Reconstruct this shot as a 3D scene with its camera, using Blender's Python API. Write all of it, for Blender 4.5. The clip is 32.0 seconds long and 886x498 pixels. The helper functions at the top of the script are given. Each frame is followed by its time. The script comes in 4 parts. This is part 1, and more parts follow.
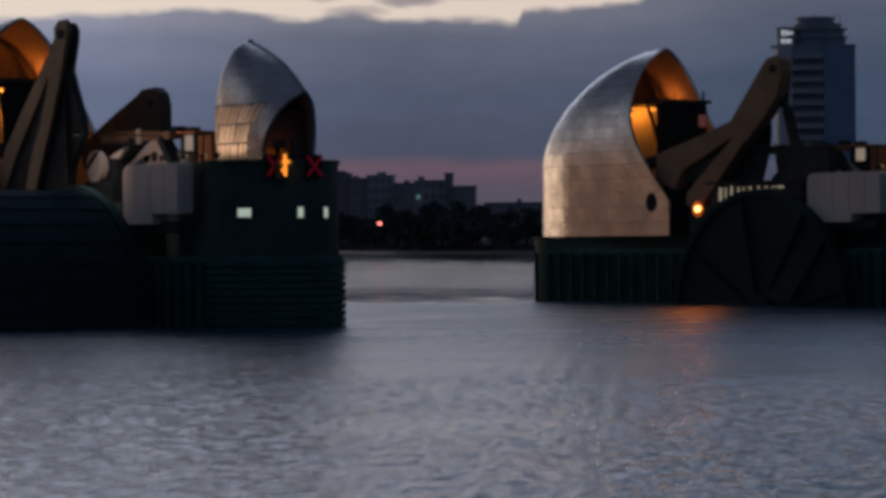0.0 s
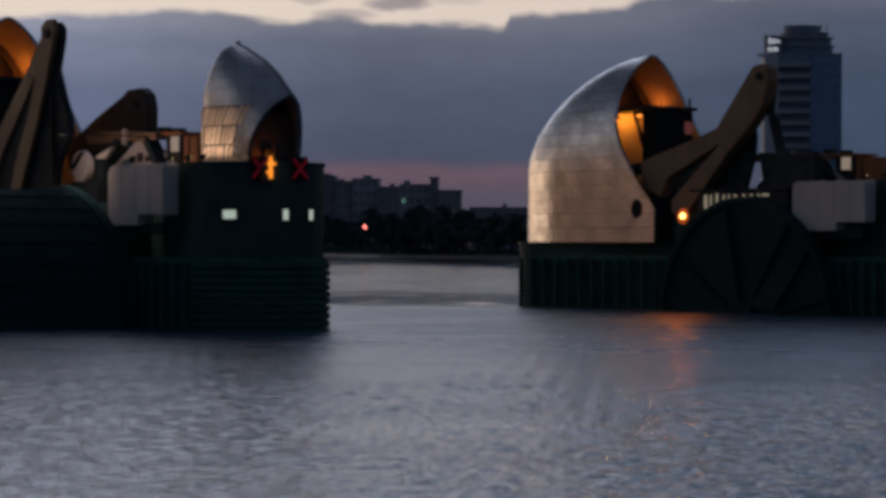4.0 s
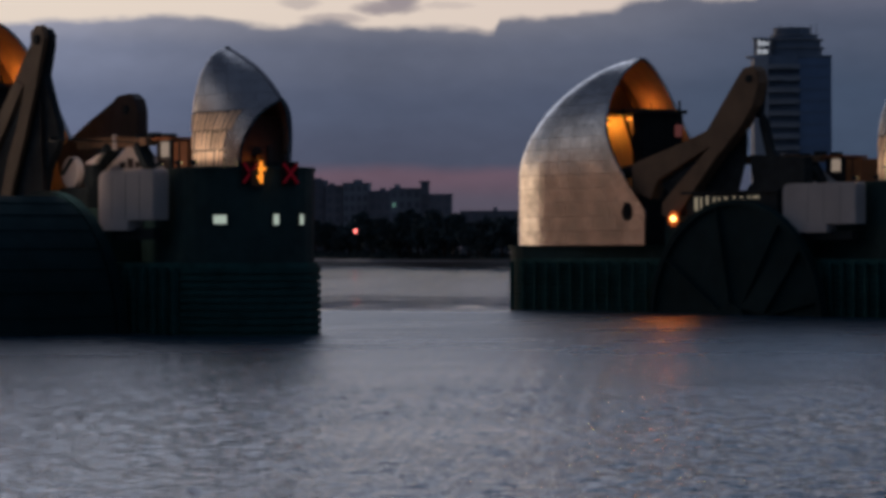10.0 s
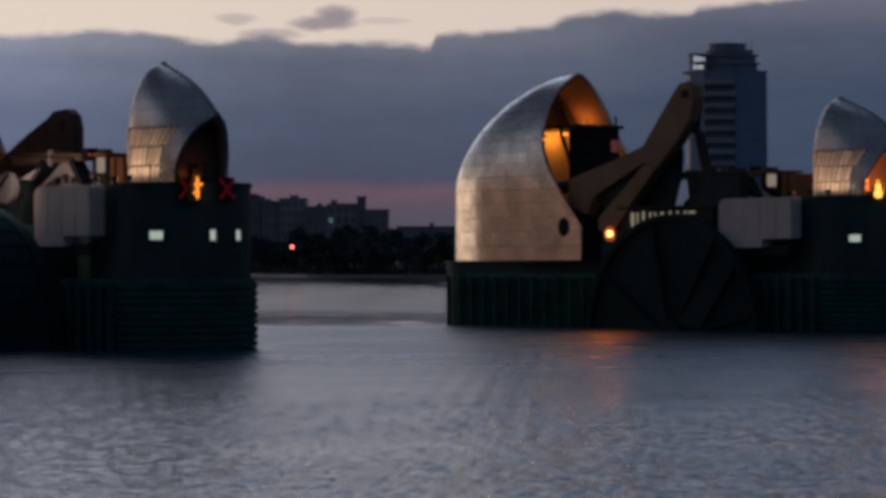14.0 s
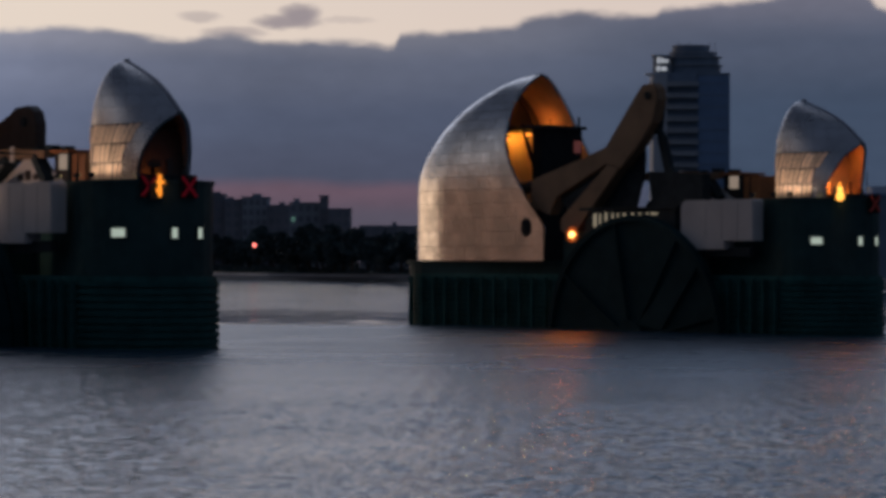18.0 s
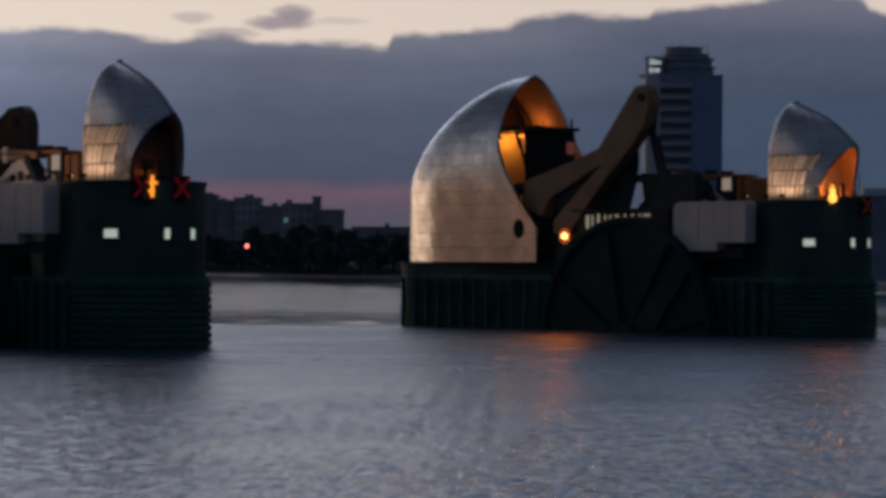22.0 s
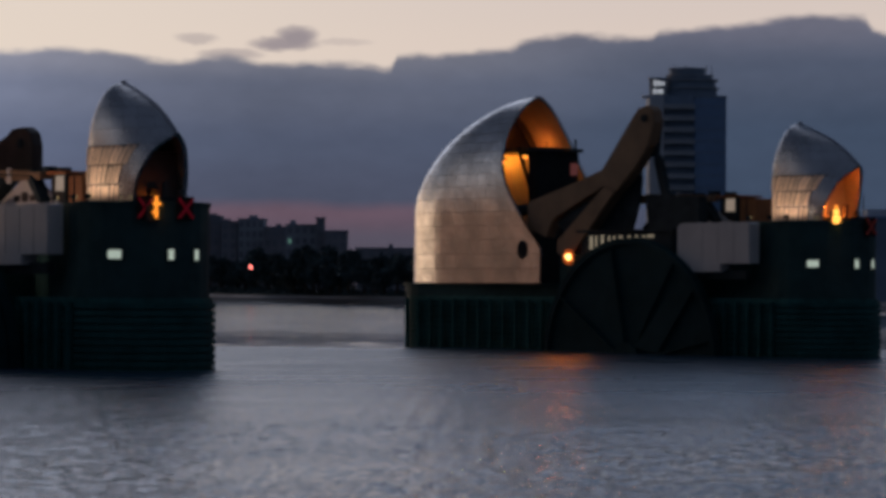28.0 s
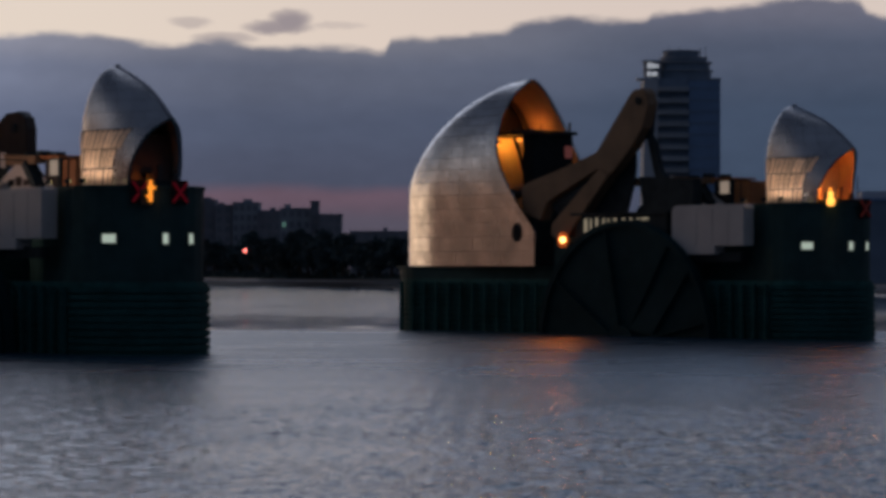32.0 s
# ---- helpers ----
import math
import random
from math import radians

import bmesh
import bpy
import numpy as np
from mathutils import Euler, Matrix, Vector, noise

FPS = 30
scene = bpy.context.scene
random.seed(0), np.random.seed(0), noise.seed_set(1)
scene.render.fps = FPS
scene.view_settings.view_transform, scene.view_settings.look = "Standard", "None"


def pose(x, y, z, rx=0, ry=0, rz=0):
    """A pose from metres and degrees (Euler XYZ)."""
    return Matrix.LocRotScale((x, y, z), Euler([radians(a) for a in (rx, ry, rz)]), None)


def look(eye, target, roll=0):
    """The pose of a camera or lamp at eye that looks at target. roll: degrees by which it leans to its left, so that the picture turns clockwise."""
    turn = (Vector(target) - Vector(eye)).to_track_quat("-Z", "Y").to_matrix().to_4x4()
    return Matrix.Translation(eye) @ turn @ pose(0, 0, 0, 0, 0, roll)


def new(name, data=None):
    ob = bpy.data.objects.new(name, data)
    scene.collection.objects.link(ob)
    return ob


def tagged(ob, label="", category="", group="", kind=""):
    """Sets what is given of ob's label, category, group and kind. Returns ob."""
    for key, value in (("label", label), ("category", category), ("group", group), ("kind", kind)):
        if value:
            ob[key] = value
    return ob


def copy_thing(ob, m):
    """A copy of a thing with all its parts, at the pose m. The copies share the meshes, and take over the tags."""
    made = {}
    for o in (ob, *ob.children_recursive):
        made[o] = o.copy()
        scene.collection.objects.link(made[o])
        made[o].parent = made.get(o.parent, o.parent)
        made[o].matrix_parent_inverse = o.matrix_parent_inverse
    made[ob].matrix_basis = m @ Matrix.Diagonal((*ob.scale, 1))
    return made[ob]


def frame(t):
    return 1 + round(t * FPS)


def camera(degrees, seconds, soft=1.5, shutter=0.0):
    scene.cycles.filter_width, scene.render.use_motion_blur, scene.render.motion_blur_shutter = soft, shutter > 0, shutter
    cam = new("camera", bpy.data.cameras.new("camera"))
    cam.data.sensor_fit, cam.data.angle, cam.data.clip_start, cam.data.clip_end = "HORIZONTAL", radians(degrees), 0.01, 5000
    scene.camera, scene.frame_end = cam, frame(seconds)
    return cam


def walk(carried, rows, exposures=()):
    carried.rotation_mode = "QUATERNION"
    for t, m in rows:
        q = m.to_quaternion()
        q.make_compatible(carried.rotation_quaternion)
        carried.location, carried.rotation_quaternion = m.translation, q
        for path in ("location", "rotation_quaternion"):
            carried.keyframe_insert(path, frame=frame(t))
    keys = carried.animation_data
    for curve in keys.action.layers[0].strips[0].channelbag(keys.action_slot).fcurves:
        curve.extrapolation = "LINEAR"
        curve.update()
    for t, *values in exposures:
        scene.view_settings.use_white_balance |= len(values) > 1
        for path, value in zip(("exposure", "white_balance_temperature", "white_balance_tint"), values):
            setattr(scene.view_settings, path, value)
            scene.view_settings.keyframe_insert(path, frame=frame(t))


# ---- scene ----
# ---- camera ----
# One hand-held viewpoint on the river wall: the lens only turns.
EYE = Vector((0.0, 0.0, 6.2))
cam = camera(18.50, 32.0, soft=4.0)


def aim(yaw, pitch, roll):
    """Yaw to the right of +Y, pitch up, roll clockwise, in degrees."""
    a, b = radians(yaw), radians(pitch)
    way = Vector((math.sin(a) * math.cos(b), math.cos(a) * math.cos(b), math.sin(b)))
    return look(EYE, EYE + way * 100, roll)


TURNS = [
    (0, -2.674, -0.179, -0.48), (0.5, -2.581, -0.257, -0.32), (1, -2.501, -0.255, -0.14), (1.5, -2.424, -0.237, 0.15), (2, -2.262, -0.089, 0.16),
    (2.5, -2.187, -0.106, -0.04), (3, -2.209, -0.144, -0.13), (3.5, -2.279, -0.151, 0.27), (5.5, -2.751, 0.211, -0.27), (6, -3.058, 0.061, 0.38),
    (6.5, -2.916, -0.873, 0.62), (7, -2.737, -0.497, 0.51), (7.5, -2.657, 0.714, 0.27), (8, -2.868, 0.771, -0.55), (8.5, -2.804, -0.011, -0.36),
    (9, -2.582, -0.128, -0.28), (9.5, -2.354, -0.141, -0.18), (10, -2.159, -0.010, -0.13), (10.5, -1.902, 0.052, -0.30), (11, -1.470, 0.144, -0.17),
    (11.5, -1.158, 0.215, -0.10), (12, -1.056, 0.280, 0.07), (12.5, -1.023, 0.254, 0.12), (13, -0.899, 0.210, 0.05), (13.5, -0.886, 0.266, -0.28),
    (14, -0.827, 0.311, -0.21), (14.5, -0.691, 0.319, -0.01), (16.5, -0.069, 0.211, -0.07), (17, 0.031, 0.201, -0.01), (17.5, 0.038, 0.263, 0.08),
    (18, -0.033, 0.304, 0.20), (18.5, -0.029, 0.265, 0.34), (19, 0.000, 0.262, 0.20), (19.5, -0.013, 0.302, 0.06), (20, 0.030, 0.295, 0.10),
    (20.5, 0.167, 0.315, 0.28), (21, 0.194, 0.325, 0.31), (21.5, 0.139, 0.380, 0.41), (22, 0.123, 0.330, 0.30), (22.5, 0.203, 0.384, 0.25),
    (23, 0.265, 0.451, 0.20), (23.5, 0.239, 0.523, 0.33), (24, 0.131, 0.630, 0.36), (24.5, 0.081, 0.700, 0.41), (25, 0.028, 0.706, 0.29),
    (25.5, 0.008, 0.753, 0.07), (27.5, 0.045, 0.772, 0.39), (28, 0.041, 0.771, 0.31), (28.5, 0.081, 0.746, 0.14), (29, 0.131, 0.674, 0.11),
    (29.5, 0.131, 0.621, 0.24), (30, 0.047, 0.582, 0.37), (30.5, -0.018, 0.563, 0.37), (31, -0.019, 0.521, 0.21), (31.5, 0.044, 0.434, 0.03),
    (32, 0.159, 0.417, 0.14),
]
walk(cam, [(t, aim(y, p, r)) for t, y, p, r in TURNS], [(0, 0.04), (10, 0.05), (14, 0.01), (20, 0.09), (25, 0.05), (32, 0.05)])

# ---- sky and light ----
world = bpy.data.worlds.new("dusk_sky")
scene.world = world
world.use_nodes = True
WN, WL = world.node_tree.nodes, world.node_tree.links
WN.clear()


def wmath(op, a, b=None, c=None, clamp=False):
    n = WN.new("ShaderNodeMath")
    n.operation, n.use_clamp = op, clamp
    for i, v in enumerate((a, b, c)):
        if v is None:
            continue
        if isinstance(v, (int, float)):
            n.inputs[i].default_value = v
        else:
            WL.new(v, n.inputs[i])
    return n.outputs[0]


def wstep(v, lo, hi):
    n = WN.new("ShaderNodeMapRange")
    n.interpolation_type = "SMOOTHSTEP"
    WL.new(v, n.inputs["Value"])
    n.inputs["From Min"].default_value, n.inputs["From Max"].default_value = lo, hi
    return n.outputs["Result"]


def wmix(f, a, b):
    n = WN.new("ShaderNodeMix")
    n.data_type = "RGBA"
    if isinstance(f, (int, float)):
        n.inputs[0].default_value = f
    else:
        WL.new(f, n.inputs[0])
    for i, v in ((6, a), (7, b)):
        if isinstance(v, tuple):
            n.inputs[i].default_value = (*v, 1)
        else:
            WL.new(v, n.inputs[i])
    return n.outputs[2]


def wramp(v, lo, hi, stops):
    m = WN.new("ShaderNodeMapRange")
    WL.new(v, m.inputs["Value"])
    m.inputs["From Min"].default_value, m.inputs["From Max"].default_value = lo, hi
    n = WN.new("ShaderNodeValToRGB")
    n.color_ramp.interpolation = "EASE"
    el = n.color_ramp.elements
    el[0].position, el[0].color = (stops[0][0] - lo) / (hi - lo), (*stops[0][1], 1)
    el[1].position, el[1].color = (stops[-1][0] - lo) / (hi - lo), (*stops[-1][1], 1)
    for p, c in stops[1:-1]:
        e = el.new((p - lo) / (hi - lo))
        e.color = (*c, 1)
    WL.new(m.outputs[0], n.inputs[0])
    return n.outputs[0]


tc = WN.new("ShaderNodeTexCoord")
sep = WN.new("ShaderNodeSeparateXYZ")
WL.new(tc.outputs["Generated"], sep.inputs[0])
dx, dy, dz = sep.outputs
az = wmath("ARCTAN2", dx, dy)
el0 = wmath("ARCSINE", dz)


def wnoise(scale_xyz, scale, detail, rough=0.55):
    m = WN.new("ShaderNodeMapping")
    m.inputs["Scale"].default_value = scale_xyz
    WL.new(tc.outputs["Generated"], m.inputs[0])
    n = WN.new("ShaderNodeTexNoise")
    n.inputs["Scale"].default_value, n.inputs["Detail"].default_value = scale, detail
    n.inputs["Roughness"].default_value = rough
    WL.new(m.outputs[0], n.inputs[0])
    return wmath("SUBTRACT", n.outputs[0], 0.5)


puffs = wnoise((1, 1, 2.0), 95, 5)
swell = wnoise((1, 1, 3.0), 22, 4)
billow = wnoise((1, 1, 3.5), 9, 3)
elev = wmath("ADD", wmath("MULTIPLY_ADD", puffs, 0.0045, el0), wmath("MULTIPLY", swell, 0.002))

# the rim of the cloud bank, elevation in radians over azimuth
curve = WN.new("ShaderNodeFloatCurve")
RIM = ((-0.30, 0.078), (-0.163, 0.0842), (-0.14, 0.0856), (-0.115, 0.0838), (-0.098, 0.0815), (-0.08, 0.0838), (-0.066, 0.0812),
       (-0.03, 0.0812), (-0.0195, 0.0795), (-0.0175, 0.084), (0.0, 0.0848), (0.024, 0.0875), (0.043, 0.0918), (0.076, 0.0908),
       (0.08, 0.0935), (0.107, 0.0955), (0.13, 0.0985), (0.152, 0.0985), (0.158, 0.094), (0.18, 0.09), (0.30, 0.088))
pts = curve.mapping.curves[0].points
for i, (a, e) in enumerate(RIM):
    place = ((a + 0.30) / 0.60, (e - 0.07) / 0.04)
    if i == 0:
        pts[0].location = place
    elif i == len(RIM) - 1:
        pts[len(pts) - 1].location = place
    else:
        pts.new(*place)
curve.mapping.update()
WL.new(wmath("DIVIDE", wmath("ADD", az, 0.30), 0.60, clamp=True), curve.inputs["Value"])
rim = wmath("MULTIPLY_ADD", curve.outputs[0], 0.04, 0.07)
over = wmath("SUBTRACT", elev, rim)
bank = wmath("SUBTRACT", 1.0, wstep(over, -0.0022, 0.0018))


def puff(a, e, ra, re, weight):
    u = wmath("DIVIDE", wmath("SUBTRACT", wmath("MULTIPLY_ADD", swell, 0.010, az), a), ra)
    v = wmath("DIVIDE", wmath("SUBTRACT", elev, e), re)
    d = wmath("ADD", wmath("MULTIPLY", u, u), wmath("MULTIPLY", v, v))
    return wmath("MULTIPLY", wmath("SUBTRACT", 1.0, wstep(d, 0.1, 1.5)), weight)


small = wmath("MAXIMUM", puff(-0.0534, 0.0906, 0.0078, 0.0050, 0.95), puff(-0.091, 0.0897, 0.008, 0.0020, 0.45))
small = wmath("MAXIMUM", small, puff(-0.0578, 0.0884, 0.0135, 0.0028, 0.9))
small = wmath("MAXIMUM", small, puff(-0.078, 0.0845, 0.012, 0.0022, 0.55))
small = wmath("MAXIMUM", small, puff(-0.036, 0.0890, 0.010, 0.0014, 0.28))

# the clear sky above the bank, from cream near it to slate overhead
CLEAR = wramp(el0, 0.0, 1.57, [(0.0, (0.60, 0.50, 0.45)), (0.085, (0.68, 0.565, 0.50)), (0.11, (0.64, 0.545, 0.50)), (0.14, (0.46, 0.49, 0.62)), (0.24, (0.29, 0.385, 0.57)), (0.36, (0.16, 0.21, 0.32)), (0.5, (0.09, 0.12, 0.19)),
                               (0.9, (0.06, 0.078, 0.12)), (1.57, (0.05, 0.065, 0.10))])
warm = wmath("SUBTRACT", 1.0, wstep(az, -0.20, 0.10))
clear = wmix(wmath("MULTIPLY", warm, 0.6), CLEAR, (0.80, 0.69, 0.58))
clear = wmix(wstep(el0, 0.11, 0.3), clear, CLEAR)
# away from the sunset, to the right, the open sky is dimmer too
aloft = wstep(el0, 0.11, 0.17)
clear = wmix(wmath("MULTIPLY", wmath("SUBTRACT", 1.0, wstep(az, -0.25, 0.06)), aloft), clear, (0.68, 0.73, 0.90))
clear = wmix(wmath("MULTIPLY", wmath("MULTIPLY", wstep(az, -0.12, 0.32), 0.70), aloft), clear, (0.085, 0.125, 0.20))
clear = wmix(wmath("MULTIPLY", wstep(az, 0.28, 0.85), 0.75), clear, (0.06, 0.075, 0.11))
# the bank itself: pink low down, slate in the middle, greyer towards its rim
low = wmath("MULTIPLY_ADD", swell, 0.006, el0)
LEFT = wramp(low, 0.0, 0.1, [(0.0, (0.080, 0.072, 0.100)), (0.016, (0.092, 0.080, 0.112)), (0.0265, (0.132, 0.088, 0.120)), (0.0325, (0.068, 0.078, 0.122)),
                             (0.052, (0.076, 0.091, 0.142)), (0.072, (0.112, 0.126, 0.180)), (0.084, (0.165, 0.170, 0.215))])
RIGHT = wramp(low, 0.0, 0.1, [(0.0, (0.066, 0.074, 0.112)), (0.03, (0.047, 0.068, 0.113)), (0.055, (0.050, 0.071, 0.117)), (0.08, (0.077, 0.094, 0.143)),
                              (0.098, (0.14, 0.142, 0.19))])
cloud = wmix(wstep(az, -0.03, 0.11), LEFT, RIGHT)
shade = wmath("MULTIPLY_ADD", billow, 0.35, 1.0)
shade = wmath("MULTIPLY_ADD", puffs, 0.18, shade)
shade = wmath("MULTIPLY", shade, wmath("MULTIPLY_ADD", wmath("SUBTRACT", 1.0, wstep(az, -0.22, -0.06)), 0.80, 1.0))
sc = WN.new("ShaderNodeVectorMath")
sc.operation = "SCALE"
WL.new(cloud, sc.inputs[0])
WL.new(shade, sc.inputs["Scale"])
sky = wmix(small, clear, (0.29, 0.25, 0.27))
sky = wmix(bank, sky, sc.outputs[0])
# away from the sunset the sky is dim and blue
back = wmath("SUBTRACT", 1.0, wstep(dy, 0.0, 0.85))
EAST = wramp(el0, 0.0, 1.57, [(0.0, (0.050, 0.055, 0.075)), (0.25, (0.052, 0.064, 0.095)), (0.8, (0.048, 0.062, 0.096)), (1.57, (0.05, 0.065, 0.10))])
sky = wmix(back, sky, EAST)
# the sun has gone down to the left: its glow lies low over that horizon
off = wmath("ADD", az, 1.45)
# it fades sooner towards the back of the viewer, to darken the small hoods
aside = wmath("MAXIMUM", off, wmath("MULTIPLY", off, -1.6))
# out-of-view bands, bright, brown and dark, set to tone the hoods' reflections
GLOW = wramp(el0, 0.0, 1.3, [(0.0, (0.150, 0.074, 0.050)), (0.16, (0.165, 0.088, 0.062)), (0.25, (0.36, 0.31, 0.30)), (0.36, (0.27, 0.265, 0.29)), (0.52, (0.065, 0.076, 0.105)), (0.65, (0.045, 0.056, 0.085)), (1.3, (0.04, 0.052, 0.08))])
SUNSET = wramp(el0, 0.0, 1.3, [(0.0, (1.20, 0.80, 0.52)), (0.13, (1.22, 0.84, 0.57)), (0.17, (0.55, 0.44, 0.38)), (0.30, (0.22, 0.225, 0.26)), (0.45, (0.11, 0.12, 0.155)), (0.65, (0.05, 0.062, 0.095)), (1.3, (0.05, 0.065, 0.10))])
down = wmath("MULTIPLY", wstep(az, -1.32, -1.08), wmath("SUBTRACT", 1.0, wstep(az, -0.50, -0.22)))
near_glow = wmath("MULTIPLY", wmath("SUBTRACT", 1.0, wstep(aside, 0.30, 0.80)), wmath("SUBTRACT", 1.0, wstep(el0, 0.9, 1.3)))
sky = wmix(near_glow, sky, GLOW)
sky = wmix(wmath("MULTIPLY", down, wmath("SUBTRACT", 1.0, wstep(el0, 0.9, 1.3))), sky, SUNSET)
ground_side = wstep(el0, -0.02, 0.0)
sky = wmix(ground_side, (0.02, 0.022, 0.026), sky)
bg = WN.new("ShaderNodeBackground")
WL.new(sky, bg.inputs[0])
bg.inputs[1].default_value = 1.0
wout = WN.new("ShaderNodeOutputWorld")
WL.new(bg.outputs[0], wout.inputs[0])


def lamp(name, kind, m, energy, colour, size=0.2, spot=None, parent=None):
    d = bpy.data.lights.new(name, kind)
    d.energy, d.color = energy, colour
    if kind == "AREA":
        d.size = size
    else:
        d.shadow_soft_size = size
    if spot:
        d.spot_size, d.spot_blend = radians(spot), 0.6
    ob = new(name, d)
    ob.matrix_world = m
    return ob


SODIUM = (1.0, 0.23, 0.025)
AMBER = (1.0, 0.70, 0.48)

# ---- materials ----


def material(name, colour, rough=0.7, metal=0.0, vary=0.25, grain=1.5, stain=0.12, bump=0.15, tint=None, spread=0.0, coat=0.3):
    """A worn surface: colour varied at two scales, rough in patches, with a fine relief. grain, stain: texture scales per metre."""
    m = bpy.data.materials.new(name)
    m.use_nodes = True
    n, l = m.node_tree.nodes, m.node_tree.links
    b = n["Principled BSDF"]
    b.inputs["Metallic"].default_value = metal
    b.inputs["Specular IOR Level"].default_value = coat
    co = n.new("ShaderNodeTexCoord")
    geo = n.new("ShaderNodeNewGeometry")
    fine, wide = n.new("ShaderNodeTexNoise"), n.new("ShaderNodeTexNoise")
    for t, s, d in ((fine, grain, 6), (wide, stain, 4)):
        t.inputs["Scale"].default_value, t.inputs["Detail"].default_value = s, d
        l.new(geo.outputs["Position"], t.inputs["Vector"])
    add = n.new("ShaderNodeMath")
    add.operation = "MULTIPLY_ADD"
    l.new(fine.outputs[0], add.inputs[0])
    add.inputs[1].default_value = 0.5
    l.new(wide.outputs[0], add.inputs[2])
    ramp = n.new("ShaderNodeValToRGB")
    el = ramp.color_ramp.elements
    el[0].position, el[1].position = 0.45, 1.05
    dark = tint or tuple(c * (1 - vary) for c in colour)
    el[0].color, el[1].color = (*dark, 1), (*[min(1, c * (1 + vary)) for c in colour], 1)
    l.new(add.outputs[0], ramp.inputs[0])
    last = ramp.outputs[0]
    if spread:
        info = n.new("ShaderNodeObjectInfo")
        mr = n.new("ShaderNodeMapRange")
        l.new(info.outputs["Random"], mr.inputs[0])
        mr.inputs["To Min"].default_value, mr.inputs["To Max"].default_value = 1 - spread, 1 + spread
        hsv = n.new("ShaderNodeHueSaturation")
        l.new(mr.outputs[0], hsv.inputs["Value"])
        l.new(last, hsv.inputs["Color"])
        last = hsv.outputs[0]
    l.new(last, b.inputs["Base Color"])
    rr = n.new("ShaderNodeMapRange")
    l.new(add.outputs[0], rr.inputs[0])
    rr.inputs["From Min"].default_value, rr.inputs["From Max"].default_value = 0.45, 1.05
    rr.inputs["To Min"].default_value, rr.inputs["To Max"].default_value = min(1, rough * 1.15), rough * 0.85
    l.new(rr.outputs[0], b.inputs["Roughness"])
    if bump:
        bp = n.new("ShaderNodeBump")
        bp.inputs["Strength"].default_value, bp.inputs["Distance"].default_value = bump, 0.05
        l.new(fine.outputs[0], bp.inputs["Height"])
        l.new(bp.outputs[0], b.inputs["Normal"])
    return m


def glow(name, colour, strength):
    m = bpy.data.materials.new(name)
    m.use_nodes = True
    b = m.node_tree.nodes["Principled BSDF"]
    b.inputs["Base Color"].default_value = (*[0.1 * c for c in colour], 1)
    b.inputs["Emission Color"].default_value = (*colour, 1)
    b.inputs["Emission Strength"].default_value = strength
    return m


STEEL = material("stainless_cladding", (0.50, 0.50, 0.51), 0.21, 1.0, 0.40, 2.3, 0.30, 0.55, spread=0.14)
# smoother, darker copy of the steel: the small hood's dim reflections are in its colour
STEEL_SHADED = material("small_hood_cladding", (0.37, 0.38, 0.41), 0.26, 1.0, 0.25, 3.0, 0.30, 0.15, spread=0.08)
# the staves' warm cream takes part of their floodlit look into the colour
STAVES = material("stave_cladding", (0.70, 0.56, 0.45), 0.45, 0.45, 0.25, 3.5, 0.5, 0.4, spread=0.20)
BACKING = material("cladding_joint", (0.16, 0.15, 0.15), 0.6, 0.7, 0.2, 2.0, 0.2, 0.2)
CAPPING = material("ridge_capping", (0.22, 0.23, 0.26), 0.5, 0.8, 0.25, 2.0, 0.3, 0.2)
LINING = material("hood_lining", (0.42, 0.36, 0.30), 0.6, 0.0, 0.2, 0.9, 0.3, 0.3)
CONCRETE = material("wet_concrete", (0.032, 0.072, 0.072), 0.62, 0.0, 0.35, 0.8, 0.15, 0.4, coat=0.08)
ALGAE = material("weedy_concrete", (0.028, 0.112, 0.106), 0.6, 0.0, 0.4, 1.2, 0.3, 0.5, coat=0.08)
TIMBER = material("tarred_timber", (0.019, 0.086, 0.082), 0.6, 0.0, 0.4, 2.2, 0.4, 0.5, coat=0.06)
PAINTED = material("pale_panel", (0.62, 0.585, 0.565), 0.55, 0.0, 0.10, 0.7, 0.25, 0.08)
OCHRE = material("ochre_painted_steel", (0.23, 0.145, 0.088), 0.5, 0.0, 0.22, 1.1, 0.25, 0.12)
RUST = material("brown_painted_steel", (0.052, 0.042, 0.038), 0.55, 0.0, 0.3, 1.3, 0.3, 0.2)
DARKSTEEL = material("dark_painted_steel", (0.032, 0.044, 0.050), 0.6, 0.0, 0.35, 1.0, 0.25, 0.2, coat=0.08)
GATESTEEL = material("gate_plate", (0.010, 0.036, 0.042), 0.6, 0.0, 0.35, 0.7, 0.12, 0.25, coat=0.06)
CABIN = material("orange_cabin", (0.42, 0.16, 0.06), 0.6, 0.0, 0.25, 1.0, 0.3, 0.15)
GALV = material("galvanised_rail", (0.30, 0.30, 0.30), 0.5, 0.7, 0.2, 2.0, 0.3, 0.1)
GLASS = material("dark_glazing", (0.19, 0.21, 0.25), 0.4, 0.0, 0.2, 1.0, 0.2, 0.0)
HOLE = material("black_opening", (0.022, 0.025, 0.027), 0.8, 0.0, 0.3, 1.0, 0.2, 0.0, coat=0.05)
MUD = material("foreshore_mud", (0.05, 0.052, 0.058), 0.8, 0.0, 0.3, 0.12, 0.02, 0.3, coat=0.1)
QUAY = material("pale_quay_wall", (0.23, 0.25, 0.29), 0.7, 0.0, 0.3, 0.12, 0.02, 0.2)
EARTH = material("bank_ground", (0.040, 0.045, 0.035), 0.9, 0.0, 0.4, 0.15, 0.02, 0.4)
